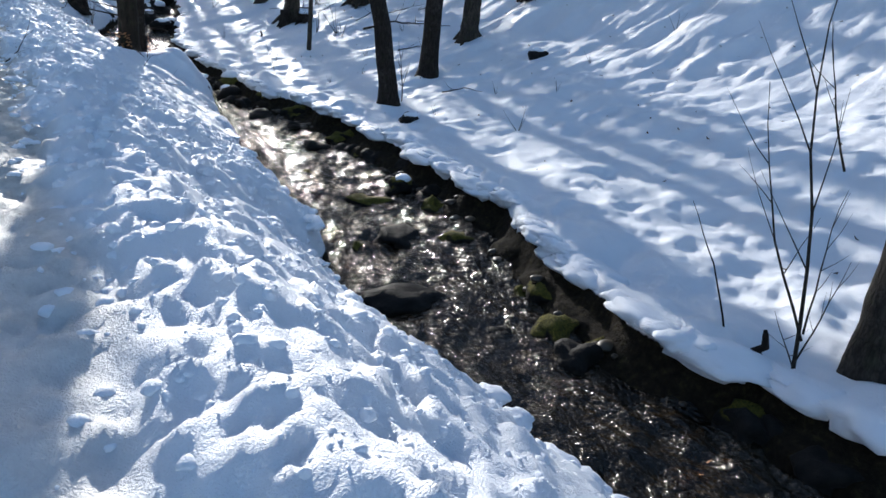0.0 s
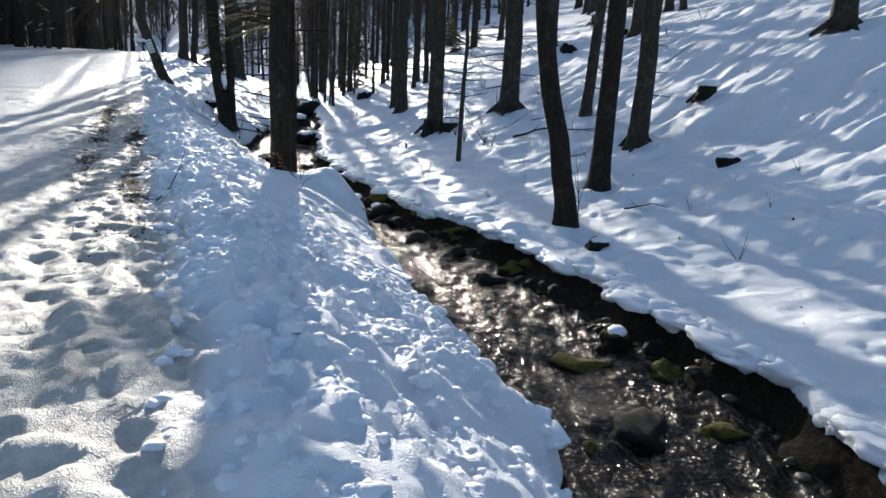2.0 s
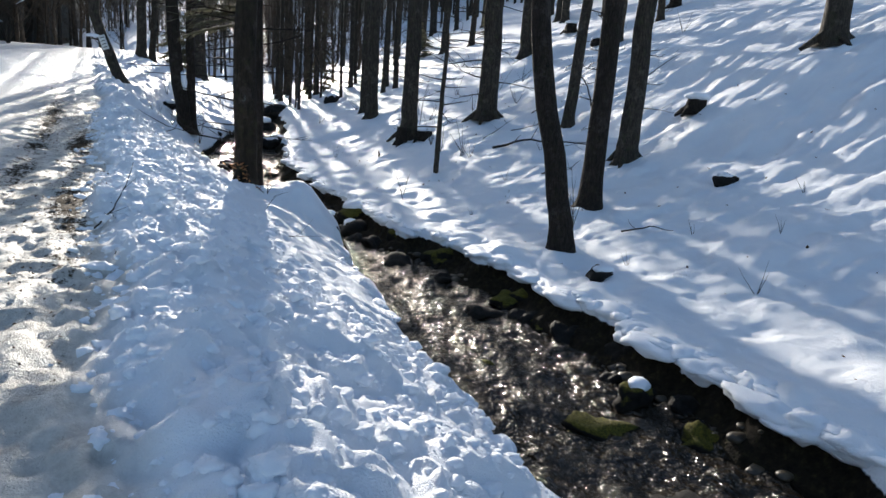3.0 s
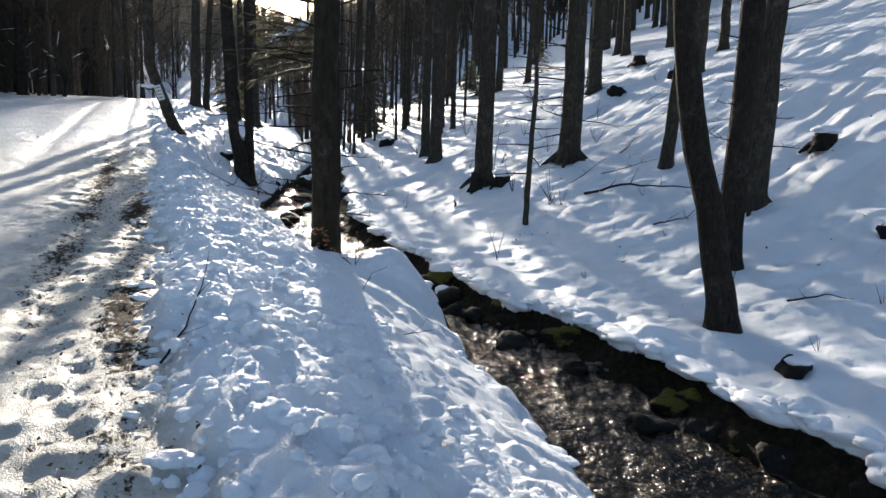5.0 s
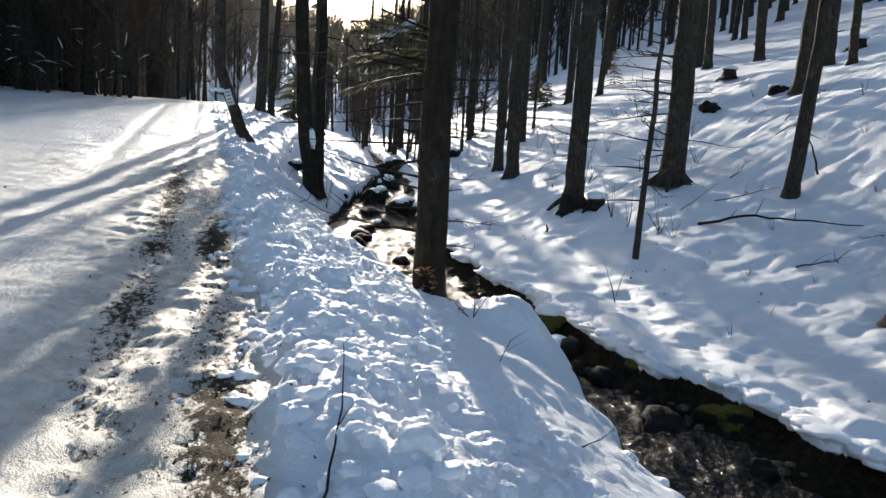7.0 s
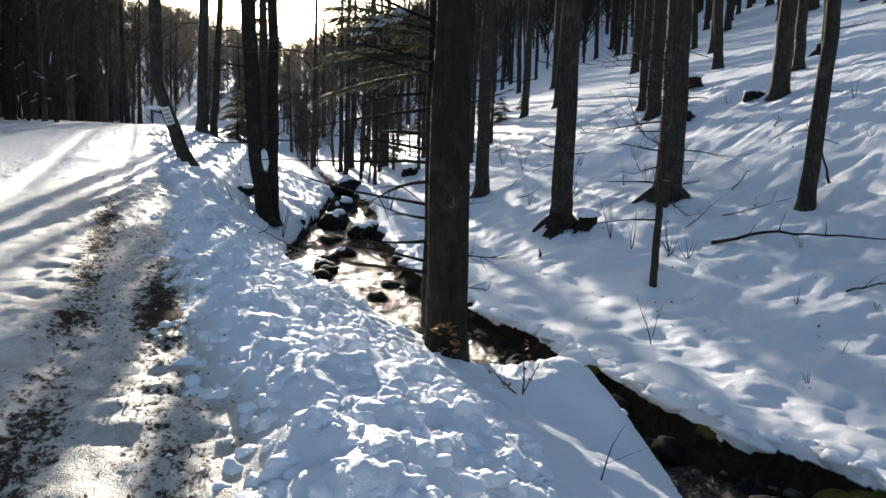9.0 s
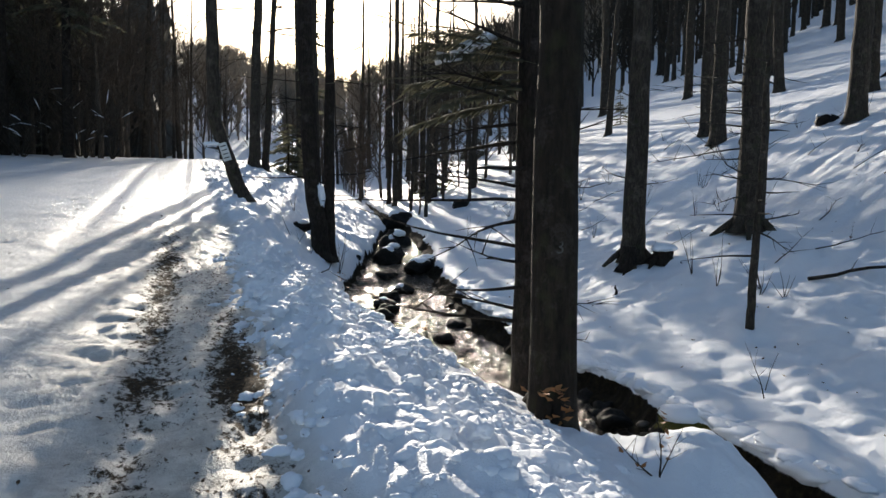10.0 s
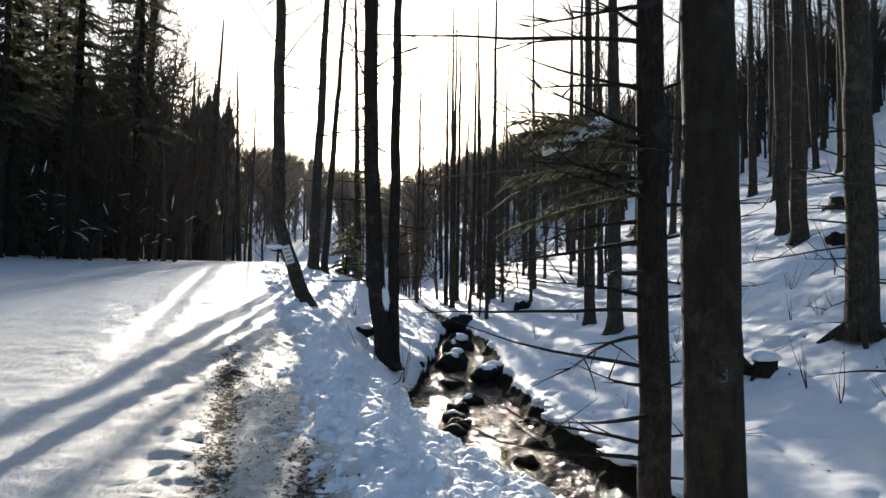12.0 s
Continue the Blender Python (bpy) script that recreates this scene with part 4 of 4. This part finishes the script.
def stick(label, points, radius, seed, name="fallen_branch", twigs=0):
    rng2 = random.Random(seed)
    root = new(name)
    pts = [Vector(p) for p in points]
    root.location = pts[0]
    bm = bmesh.new()
    fine = []
    for a, b in zip(pts, pts[1:]):
        fine += [a.lerp(b, t / 4) - pts[0] + Vector([rng2.uniform(-1, 1) * radius * 0.7 for _ in range(3)]) for t in range(4)]
    fine.append(pts[-1] - pts[0])
    tube(bm, fine, [radius * (1 - 0.75 * k / (len(fine) - 1)) for k in range(len(fine))], 6)
    part("stem", bm, BARK_DARK, root)
    for k in range(twigs):
        bm = bmesh.new()
        p = fine[int(len(fine) * (0.25 + 0.6 * k / max(1, twigs)))]
        limb(bm, p, Vector((rng2.uniform(-1, 1), rng2.uniform(-0.6, 0.6), rng2.uniform(0.3, 1))), rng2.uniform(0.15, 0.4) * (1 + 20 * radius), radius * 0.4, rng2, 4, 0, 0, 0.2, 4)
        part("side_twig", bm, BARK_DARK, root)
    return tagged(root, label, "branch" if name == "fallen_branch" else "twig")


def up(x, y, dz=0.0):
    return (x, y, height_at(x, y) + dz)


stick("long thin fallen branch lying on the snow", [up(10.5, 21.6, 0.02), up(10.9, 20.8, 0.12), up(11.3, 19.8, 0.2), up(11.8, 18.7, 0.12)], 0.035, 1, twigs=3)
stick("short crooked stick lying on the snow", [up(8.6, 13.7, 0.02), up(8.95, 13.4, 0.09), up(9.3, 13.25, 0.04)], 0.016, 11, twigs=1)
stick("dead stick leaning in the snow", [up(14.0, 22.0, -0.05), up(13.8, 22.1, 0.7), up(13.4, 22.2, 1.5)], 0.03, 2)
stick("twig lying across the trodden snow", [up(0.7, 10.9, 0.02), up(0.85, 11.3, 0.05), up(0.98, 11.7, 0.08), up(1.06, 12.15, 0.16)], 0.008, 3, twigs=2)
stick("bare twig poking out of the snow bank", [up(2.7, 12.6, -0.03), up(3.0, 12.8, 0.12), up(3.3, 13.1, 0.22)], 0.005, 4, twigs=1)
stick("bare twig poking out of the snow bank", [up(2.8, 14.2, -0.03), up(2.95, 14.3, 0.15), up(3.2, 14.5, 0.3)], 0.005, 5, twigs=1)
stick("short stick lying at the water's edge", [up(4.2, 15.4, 0.03), up(4.6, 15.35, 0.0), up(4.9, 15.3, 0.05)], 0.012, 6)
stick("bare twig poking out of the snow bank", [up(2.3, 24.6, -0.03), up(2.6, 25.0, 0.35), up(2.8, 25.3, 0.75)], 0.014, 7)
stick("short cut stub standing in the snow", [up(8.0, 23.9, -0.05), up(8.02, 23.9, 0.18)], 0.045, 8, "stub")
stick("short rotten stub standing in the snow", [up(5.12, 3.38, -0.06), up(5.13, 3.38, 0.2)], 0.05, 10, "stub")
stick("thin stick standing in the snow by the brook", [up(5.2, 3.75, -0.05), up(5.1, 3.9, 0.45), up(4.98, 4.1, 0.95)], 0.009, 9, "thin_stick")


def shrub(label, x, y, stems, seed, name="sapling", leaves=0):
    """A leafless sapling. stems: (way x, way y, way z, length, thickness, start height)."""
    rng2 = random.Random(seed)
    root = new(name)
    root.location = up(x, y, -0.05)
    for wx_, wy_, wz_, length, thick, start in stems:
        bm = bmesh.new()
        line = limb(bm, Vector((0, 0, start)), Vector((wx_, wy_, wz_)), length, thick, rng2, 5, -0.03, 0, 0.1, 7)
        part("stem", bm, BARK, root)
        for p in line[2:6] if name == "sapling" else ():
            bm = bmesh.new()
            limb(bm, p, Vector((wx_ + rng2.uniform(-1, 1), wy_ + rng2.uniform(-1, 1), wz_)), length * rng2.uniform(0.2, 0.4), thick * 0.4, rng2, 4, -0.03, 0, 0.1, 4)
            part("side_twig", bm, BARK, root)
    for k in range(leaves):
        bm = bmesh.new()
        wx_, wy_, wz_, length, thick, start = rng2.choice(stems)
        p = Vector((0, 0, start)) + Vector((wx_, wy_, wz_)).normalized() * length * rng2.uniform(0.3, 0.95)
        leaf(bm, p, rng2, 0.05)
        part("leaf", bm, LEAF, root, "withered orange leaf")
    return tagged(root, label, "sapling")


def leaf(bm, p, rng2, size):
    a, b = rng2.uniform(0, 6.28), rng2.uniform(-0.9, 0.9)
    d = Vector((math.cos(a), math.sin(a), b)).normalized()
    w = d.cross(Vector((rng2.uniform(-0.5, 0.5), rng2.uniform(-0.5, 0.5), 1))).normalized() * size * 0.38
    n = d.cross(w).normalized() * size * 0.15
    v = [bm.verts.new(q) for q in (p, p + d * size * 0.45 + w + n, p + d * size * 1.15, p + d * size * 0.45 - w + n, p + d * size * 0.5)]
    bm.faces.new((v[0], v[1], v[4]))
    bm.faces.new((v[1], v[2], v[4]))
    bm.faces.new((v[2], v[3], v[4]))
    bm.faces.new((v[3], v[0], v[4]))


LEAF = plain_material("withered_leaf", (0.22, 0.08, 0.02), (0.42, 0.19, 0.06), 30, 0.7, 0)
DARK_LEAF = plain_material("old_leaf", (0.03, 0.018, 0.009), (0.16, 0.085, 0.035), 25, 0.8, 0)
shrub("leafless sapling with upright thin stems on the brook bank", 5.3, 3.2, ((0.03, 0.0, 1, 2.9, 0.017, 0), (-0.42, 0.15, 1, 1.9, 0.012, 0.3), (-0.35, 0.2, 1, 1.0, 0.009, 1.55), (0.3, 0.1, 1, 1.1, 0.009, 0.35), (0.4, 0.0, 1, 0.8, 0.008, 0.15), (-0.5, 0.0, 0.8, 0.6, 0.007, 0.05)), 1)
shrub("forked twig with withered orange leaves in the snow", 3.15, 15.75, ((-0.6, 0.1, 0.5, 0.45, 0.008, 0), (0.1, 0.0, 1, 0.5, 0.008, 0), (0.5, 0.1, 0.6, 0.4, 0.006, 0.05)), 2, leaves=12)
shrub("small bare sapling beside a clump in the snow", 6.6, 18.45, ((-0.15, 0.1, 1, 0.75, 0.009, 0), (0.2, 0, 1, 0.5, 0.006, 0.15)), 3)
shrub("dark leafless sapling beside the curved tree", 7.75, 13.9, ((0.05, 0, 1, 1.3, 0.014, 0), (0.35, 0.1, 1, 0.6, 0.008, 0.3), (-0.4, 0, 1, 0.5, 0.007, 0.5)), 7)
shrub("thin shoots at the foot of the forked tree", 3.95, 31.0, ((0.15, 0, 1, 1.3, 0.014, 0), (0.35, 0, 1, 0.9, 0.012, 0), (-0.05, 0, 1, 1.0, 0.01, 0)), 8)
shrub("low shrub of withered beech leaves", 14.2, 36.0, ((-0.4, 0, 1, 1.2, 0.012, 0), (0.4, 0, 1, 1.1, 0.012, 0), (0, 0.3, 1, 1.3, 0.012, 0)), 4, leaves=60)
shrub("low shrub of withered beech leaves", 15.6, 40.5, ((-0.4, 0, 1, 1.4, 0.012, 0), (0.4, 0, 1, 1.2, 0.012, 0), (0, 0.3, 1, 1.5, 0.012, 0)), 5, leaves=60)
shrub("bare sapling beside the stump tree", 10.4, 26.6, ((0.1, 0, 1, 1.9, 0.012, 0), (-0.3, 0, 1, 0.8, 0.007, 0.6)), 6)
for k, (x, y) in enumerate(((8.3, 10.6), (9.5, 13.0), (10.2, 11.9), (7.7, 12.4), (9.0, 18.3), (9.7, 17.6), (8.3, 17.0), (12.0, 13.0), (14.0, 12.5), (7.3, 16.6), (11.0, 20.0), (13.5, 20.0), (2.6, 28.5), (2.9, 29.3), (2.3, 27.4), (3.2, 34.5), (2.6, 36.0), (9.8, 36.5), (10.6, 38.5), (12.6, 30.0), (14.5, 29.0), (16.0, 31.5), (7.4, 26.0))):
    h = srng.uniform(0.25, 0.6) if k < 12 else srng.uniform(0.5, 1.1)
    shrub("thin bare twigs poking through the snow", x, y, tuple((srng.uniform(-0.8, 0.8), srng.uniform(-0.5, 0.5), 1, h * srng.uniform(0.5, 1), 0.005 + 0.003 * h, 0) for _ in range(3)), 20 + k, "twigs")

# orange leaves caught at the foot of the beech, and at the far bank
brng = random.Random(5)
for x, y, n, w, label in ((2.9, 16.78, 26, 0.2, "withered orange leaves at the foot of the beech"), (3.9, 29.6, 30, 0.3, "withered orange leaves on the brook bank"), (4.8, 25.5, 34, 0.28, "withered orange leaves caught in the brook"), (4.1, 3.0, 22, 0.16, "withered orange leaves caught in the brook")):
    bm = bmesh.new()
    for _ in range(n):
        qx, qy = brng.gauss(0, w * 0.6), brng.gauss(0, w * 0.35)
        leaf(bm, Vector((qx, qy, brng.uniform(0.02, 0.3) + height_at(x + qx, y + qy) - height_at(x, y))), brng, 0.07)
    root = new("leaf_clump")
    root.location = up(x, y)
    part("leaves", bm, LEAF, root)
    tagged(root, label, "leaves")

# ---- the bough with snow on the dark spruce ----
bm = bmesh.new()
brng = random.Random(9)
for k in range(7):
    start = Vector((0, 0, 3.4 + 0.09 * k))
    a = radians(180 + brng.uniform(-35, 35))
    d = Vector((math.cos(a), math.sin(a), -0.12 + 0.05 * k))
    limb(bm, start, d, brng.uniform(1.1, 1.7), 0.02, brng, 5, 0.03, 1, 0.1, 6)
    for j in range(110):
        t = brng.uniform(0.25, 1.25)
        p = start + d * t + Vector((0, 0, -0.12 * t * t))
        for s_ in (-1, 1):
            way = (d * 0.7 + Vector((-d.y, d.x, 0)) * s_ * brng.uniform(0.4, 1) + Vector((0, 0, -brng.uniform(0.1, 0.7)))).normalized()
            ln = brng.uniform(0.1, 0.3)
            side = way.cross(Vector((0, 0, 1))).normalized() * 0.014
            bm.faces.new([bm.verts.new(q) for q in (p, p + way * ln * 0.5 + side, p + way * ln, p + way * ln * 0.5 - side)])
part("needle_bough", bm, NEEDLES, snag, "drooping green needle bough")
bm = lump(3, (0.15, 0.1, 0.06), 3, 0.9)
for q, sz in (((0.2, 0.05, 0.06), 0.09), ((-0.2, -0.06, -0.05), 0.07), ((0.05, 0.12, 0.02), 0.1), ((-0.32, 0.02, -0.03), 0.06)):
    extra = lump(int(sz * 100), (sz * 1.2, sz, 0.06), 2, 0.9)
    bmesh.ops.translate(extra, verts=extra.verts, vec=q)
    clot = bpy.data.meshes.new("clot")
    extra.to_mesh(clot)
    extra.free()
    bm.from_mesh(clot)
    bpy.data.meshes.remove(clot)
bmesh.ops.rotate(bm, verts=bm.verts, cent=(0, 0, 0), matrix=Matrix.Rotation(-0.3, 3, "Y"))
bmesh.ops.translate(bm, verts=bm.verts, vec=(-0.66, 0.0, 3.86))
part("snow_patch", bm, SNOW, snag, "slab of snow on the bough")

# ---- number on the beech, sign on the leaning tree ----
PALE = plain_material("pale_paint", (0.05, 0.05, 0.046), (0.085, 0.085, 0.08), 60, 0.8, 0)
WHITE = plain_material("white_board", (0.62, 0.62, 0.6), (0.75, 0.75, 0.72), 20, 0.6, 0)
INK = plain_material("dark_print", (0.03, 0.03, 0.03), (0.06, 0.06, 0.06), 20, 0.6, 0)
font = bpy.data.curves.new("number", "FONT")
font.body, font.size, font.align_x = "43", 0.15, "CENTER"
tmp = new("number_text", font)
me = bpy.data.meshes.new_from_object(tmp.evaluated_get(bpy.context.evaluated_depsgraph_get()))
bpy.data.objects.remove(tmp)
toward = math.atan2(12.9 - 17.1, 0.1 - 3.05) + 0.12
for v in me.vertices:
    a = toward + v.co.x / 0.2
    v.co = Vector((math.cos(a) * 0.205, math.sin(a) * 0.205, 1.52 + v.co.y))
me.materials.append(PALE)
number = new("painted_number", me)
number.parent = beech
tagged(number, "pale painted number 43")

sign = new("tree_sign")
sign.location = (1.0, 30.72, height_at(1.5, 31.0) + 1.15)
sign.rotation_euler = (0, radians(-18), 0)
bm = bmesh.new()
bmesh.ops.create_cube(bm, size=1, matrix=Matrix.Diagonal((0.2, 0.02, 0.46, 1)))
bmesh.ops.bevel(bm, geom=bm.edges[:], offset=0.006, segments=1)
part("board", bm, WHITE, sign)
for k in range(4):
    bm = bmesh.new()
    bmesh.ops.create_cube(bm, size=1, matrix=Matrix.Translation((0, -0.014, 0.15 - 0.1 * k)) @ Matrix.Diagonal((0.13, 0.004, 0.025, 1)))
    part("print_bar", bm, INK, sign)
tagged(sign, "small white printed sign on a leaning tree", "sign")
bm = bmesh.new()
limb(bm, Vector((-0.48, 0, 1.3)), Vector((-1, -0.2, 0.3)), 0.45, 0.05, brng, 6, 0.06, 0, 0.1, 4)
part("branch_stub", bm, BARK, signed)
bm = lump(8, (0.26, 0.1, 0.07), 2, 0.3)
bmesh.ops.translate(bm, verts=bm.verts, vec=(-0.78, -0.05, 1.45))
part("snow_patch", bm, SNOW, signed, "snow on a branch stub")
bm = lump(12, (0.07, 0.05, 0.34), 3, 0.9)
bmesh.ops.rotate(bm, verts=bm.verts, cent=(0, 0, 0), matrix=Matrix.Rotation(-0.16, 3, "Y"))
bmesh.ops.translate(bm, verts=bm.verts, vec=(-0.02, -0.22, 1.75))
part("snow_patch", bm, SNOW, forked, "snow stuck to the bark")

# ---- snowy brush at the edge of the dark wood ----
def snowy_brush(x, y, tall, seed):
    rng2 = random.Random(seed)
    root = new("brush")
    root.location = up(x, y, -0.1)
    bm = bmesh.new()
    for k in range(8):
        a = rng2.uniform(0, 6.28)
        limb(bm, Vector((0, 0, 0)), Vector((math.cos(a) * 0.5, math.sin(a) * 0.5, 1)), tall * rng2.uniform(0.6, 1), 0.028, rng2, 4, -0.01, 4, 0.2, 7)
    part("crown", bm, BARK, root)
    for k in range(4):
        h = tall * rng2.uniform(0.2, 0.7)
        p = Vector((rng2.uniform(-0.4, 0.4) * h, rng2.uniform(-0.3, 0.3) * h, h))
        d = Vector((rng2.uniform(-1, 1), rng2.uniform(-0.4, 0.4), rng2.uniform(-0.2, 0.7))).normalized()
        n = rng2.uniform(0.2, 1.0)
        bm = bmesh.new()
        tube(bm, [p, p + d * n * 0.5 + Vector((0, 0, 0.04)), p + d * n], [0.008, 0.028, 0.008], 5)
        part("snow_ridge", bm, SNOW, root, "thin ridge of snow on a twig")
    return tagged(root, "leafless brush with snow on its twigs", "brush", "snowy brush along the wood")


for k in range(9):
    snowy_brush(-12 + 1.0 * k + brng.uniform(-0.4, 0.4), brng.uniform(54.5, 58.5), brng.uniform(3.5, 7.5), 70 + k)

# ---- loose snow and leaf litter ----
def scattered(name, label, category, count, seed, where, shape, material):
    r = random.Random(seed)
    xy = [where(r) for _ in range(count)]
    zs = ground_height(np.array([p[0] for p in xy]), np.array([p[1] for p in xy]))[0]
    bm = bmesh.new()
    for (x, y), z in zip(xy, zs):
        shape(bm, Vector((x, y, float(z))), r)
    me = bpy.data.meshes.new(name)
    bm.to_mesh(me)
    bm.free()
    for p in me.polygons:
        p.use_smooth = True
    me.materials.append(material)
    return tagged(new(name, me), label, category, kind="stuff")


ball = bmesh.new()
bmesh.ops.create_icosphere(ball, subdivisions=2, radius=1)
ball.verts.ensure_lookup_table()
CRUMB = [v.co.copy() for v in ball.verts]
CRUMB_FACES = [tuple(v.index for v in f.verts) for f in ball.faces]
ball.free()
ball = bmesh.new()
bmesh.ops.create_icosphere(ball, subdivisions=3, radius=1)
ball.verts.ensure_lookup_table()
CLUMP = [v.co.copy() for v in ball.verts]
CLUMP_FACES = [tuple(v.index for v in f.verts) for f in ball.faces]
ball.free()


def crumb(bm, p, r):
    s_ = 0.013 + 0.062 * r.random() ** 2.6
    s_ *= min(1.0, 0.22 + 0.075 * p.y)   # finer on the old smooth bank to the south
    big = s_ > 0.042
    p = p - Vector((0, 0, 0.3 * s_))
    sx, sy, off = r.uniform(0.8, 1.4), r.uniform(0.8, 1.4), Vector((r.uniform(0, 50), r.uniform(0, 50), 0))
    vs = []
    for c in CLUMP if big else CRUMB:
        k = s_ * (1 + 0.5 * noise.noise(c * 1.2 + off) + (0.3 * noise.noise(c * 2.9 + off) if big else 0))
        vs.append(bm.verts.new(p + Vector((c.x * k * sx, c.y * k * sy, c.z * k * 0.75))))
    for f in CLUMP_FACES if big else CRUMB_FACES:
        bm.faces.new([vs[i] for i in f])


def on_bank(r):
    y = 1 + 22 * r.random() ** 0.9
    wide = min(float(lip_left(y)) - 0.8, 1.7 if y > 10 else 9.0)
    a = 0.8 + wide * r.random() ** 1.2 + r.gauss(0, 0.16)
    return min(a, float(lip_left(y)) - 0.1), y


scattered("snow_crumbs", "loose lumps of broken snow on the bank", "snow", 6200, 3, on_bank, crumb, SNOW)
scattered("leaf_litter", "old brown leaves on the trodden track", "leaves", 1500, 4, lambda r: (min(0.85, r.gauss(0.42, 0.28)), 8 + 16 * r.random() ** 0.8), lambda bm, p, r: leaf(bm, p + Vector((0, 0, 0.006)), r, r.uniform(0.012, 0.034)), DARK_LEAF)
scattered("stray_leaves", "stray dark leaves and bits on the snow", "leaves", 260, 6, lambda r: (r.uniform(6.5, 16), r.uniform(4, 28)), lambda bm, p, r: leaf(bm, p + Vector((0, 0, 0.006)), r, r.uniform(0.03, 0.08)), DARK_LEAF)
scattered("track_leaves", "stray dark leaves on the snowy track", "leaves", 150, 7, lambda r: (r.uniform(-5, 0.4), r.uniform(9, 32)), lambda bm, p, r: leaf(bm, p + Vector((0, 0, 0.006)), r, r.uniform(0.02, 0.055)), DARK_LEAF)


# ---- snow hanging over the brook, and the stones of its bed ----
def lip_x(y, right):
    """The wandering edge of the snow beside the brook."""
    x = lip_right(y) if right else lip_left(y)
    sway = 0.15 * fbm(x * 0.3, y, 1.1, 2, 5) + (0.06 * fbm(x * 0.3, y, 0.35, 2, 6) if right else 0)
    return x - sway


def overhang(count, right, seed):
    r = random.Random(seed)
    ys = np.array([1.0 + 27 * r.random() ** 1.25 for _ in range(count)])
    xs = lip_x(ys, right)
    side = 1 if right else -1
    tops = ground_height(xs + side * 0.14, ys)[0]
    verts, faces = [], []
    for x, y, top in zip(xs, ys, tops):
        s_ = 0.05 + 0.12 * r.random() ** 2
        sx, sy, sz = s_ * r.uniform(0.9, 1.6), s_ * r.uniform(1.0, 3.0), s_ * r.uniform(0.5, 0.8)
        if not right:
            sx, sy, sz = 0.6 * sx, 0.5 * sy, 0.7 * sz
        c = Vector((x + side * r.uniform(-0.02, 0.14) - (0 if right else 0.08), y, top - sz * r.uniform(0.75, 1.15)))
        off, i = Vector((r.uniform(0, 50), r.uniform(0, 50), 0)), len(verts)
        for q in CLUMP:
            k = 1 + 0.45 * noise.noise(q * 1.3 + off) + 0.25 * noise.noise(q * 3.1 + off)
            verts.append((c.x + q.x * sx * k, c.y + q.y * sy * k, c.z + q.z * sz * k))
        faces += [tuple(i + k for k in f) for f in CLUMP_FACES]
    return verts, faces


lumps, lump_faces = overhang(330, True, 15)
more, more_faces = overhang(110, False, 16)
lump_faces += [tuple(len(lumps) + k for k in f) for f in more_faces]
me = bpy.data.meshes.new("snow_overhang")
me.from_pydata(lumps + more, [], lump_faces)
me.polygons.foreach_set("use_smooth", np.ones(len(lump_faces), bool))
me.materials.append(SNOW)
tagged(new("snow_overhang", me), "lumpy snow hanging over the edges of the brook", "snow", kind="stuff")

PEBBLE = plain_material("brook_pebble", (0.014, 0.011, 0.008), (0.1, 0.075, 0.045), 4, 0.5, 0.006)


def pebble(bm, p, r):
    s_ = r.uniform(0.025, 0.085)
    off, vs = Vector((r.uniform(0, 50), r.uniform(0, 50), 0)), []
    for c in CRUMB:
        k = s_ * (1 + 0.4 * noise.noise(c * 1.2 + off))
        vs.append(bm.verts.new(p + Vector((c.x * k * 1.2, c.y * k, c.z * k * 0.55))))
    for f in CRUMB_FACES:
        bm.faces.new([vs[i] for i in f])


def in_bed(r):
    y = 1 + 31 * r.random() ** 1.2
    L, R = float(lip_left(y)), float(lip_right(y))
    return L + 0.25 + (R - L - 0.6) * r.random(), y


scattered("bed_pebbles", "brown pebbles on the bed of the brook", "pebbles", 1300, 18, in_bed, pebble, PEBBLE)

# ---- brushwood and fallen twigs on the slope ----
wrng = random.Random(31)
for k in range(26):
    y = wrng.uniform(21, 42)
    x = float(lip_right(y)) + wrng.uniform(2.5, 15)
    h = wrng.uniform(0.5, 1.3)
    shrub("thin bare twigs poking through the snow", x, y, tuple((wrng.uniform(-0.9, 0.9), wrng.uniform(-0.5, 0.5), 1, h * wrng.uniform(0.5, 1), 0.006 + 0.003 * h, 0) for _ in range(4)), 120 + k, "twigs")
for k in range(20):
    y = wrng.uniform(16, 42)
    x = float(lip_right(y)) + wrng.uniform(3.5, 14)
    a, n = wrng.uniform(-0.5, 0.5), wrng.uniform(0.5, 1.5)
    pts = [up(x + math.cos(a) * n * t, y + math.sin(a) * n * t, 0.02 + 0.22 * t * wrng.random()) for t in (0, 0.35, 0.7, 1)]
    stick("thin fallen branch half sunk in the snow", pts, wrng.uniform(0.01, 0.02), 150 + k, twigs=3)

# ---- tall twiggy trees before the dark wood ----
for x, y, sc in ((-4.6, 56.4, 1.2), (-6.4, 58.6, 1.4)):
    m = pose(x, y, height_at(x, y) - 0.12, 0, 0, wrng.uniform(0, 360))
    copy_thing(wrng.choice((twiggy, twiggy_two)), m @ Matrix.Diagonal((sc, sc, sc, 1)))
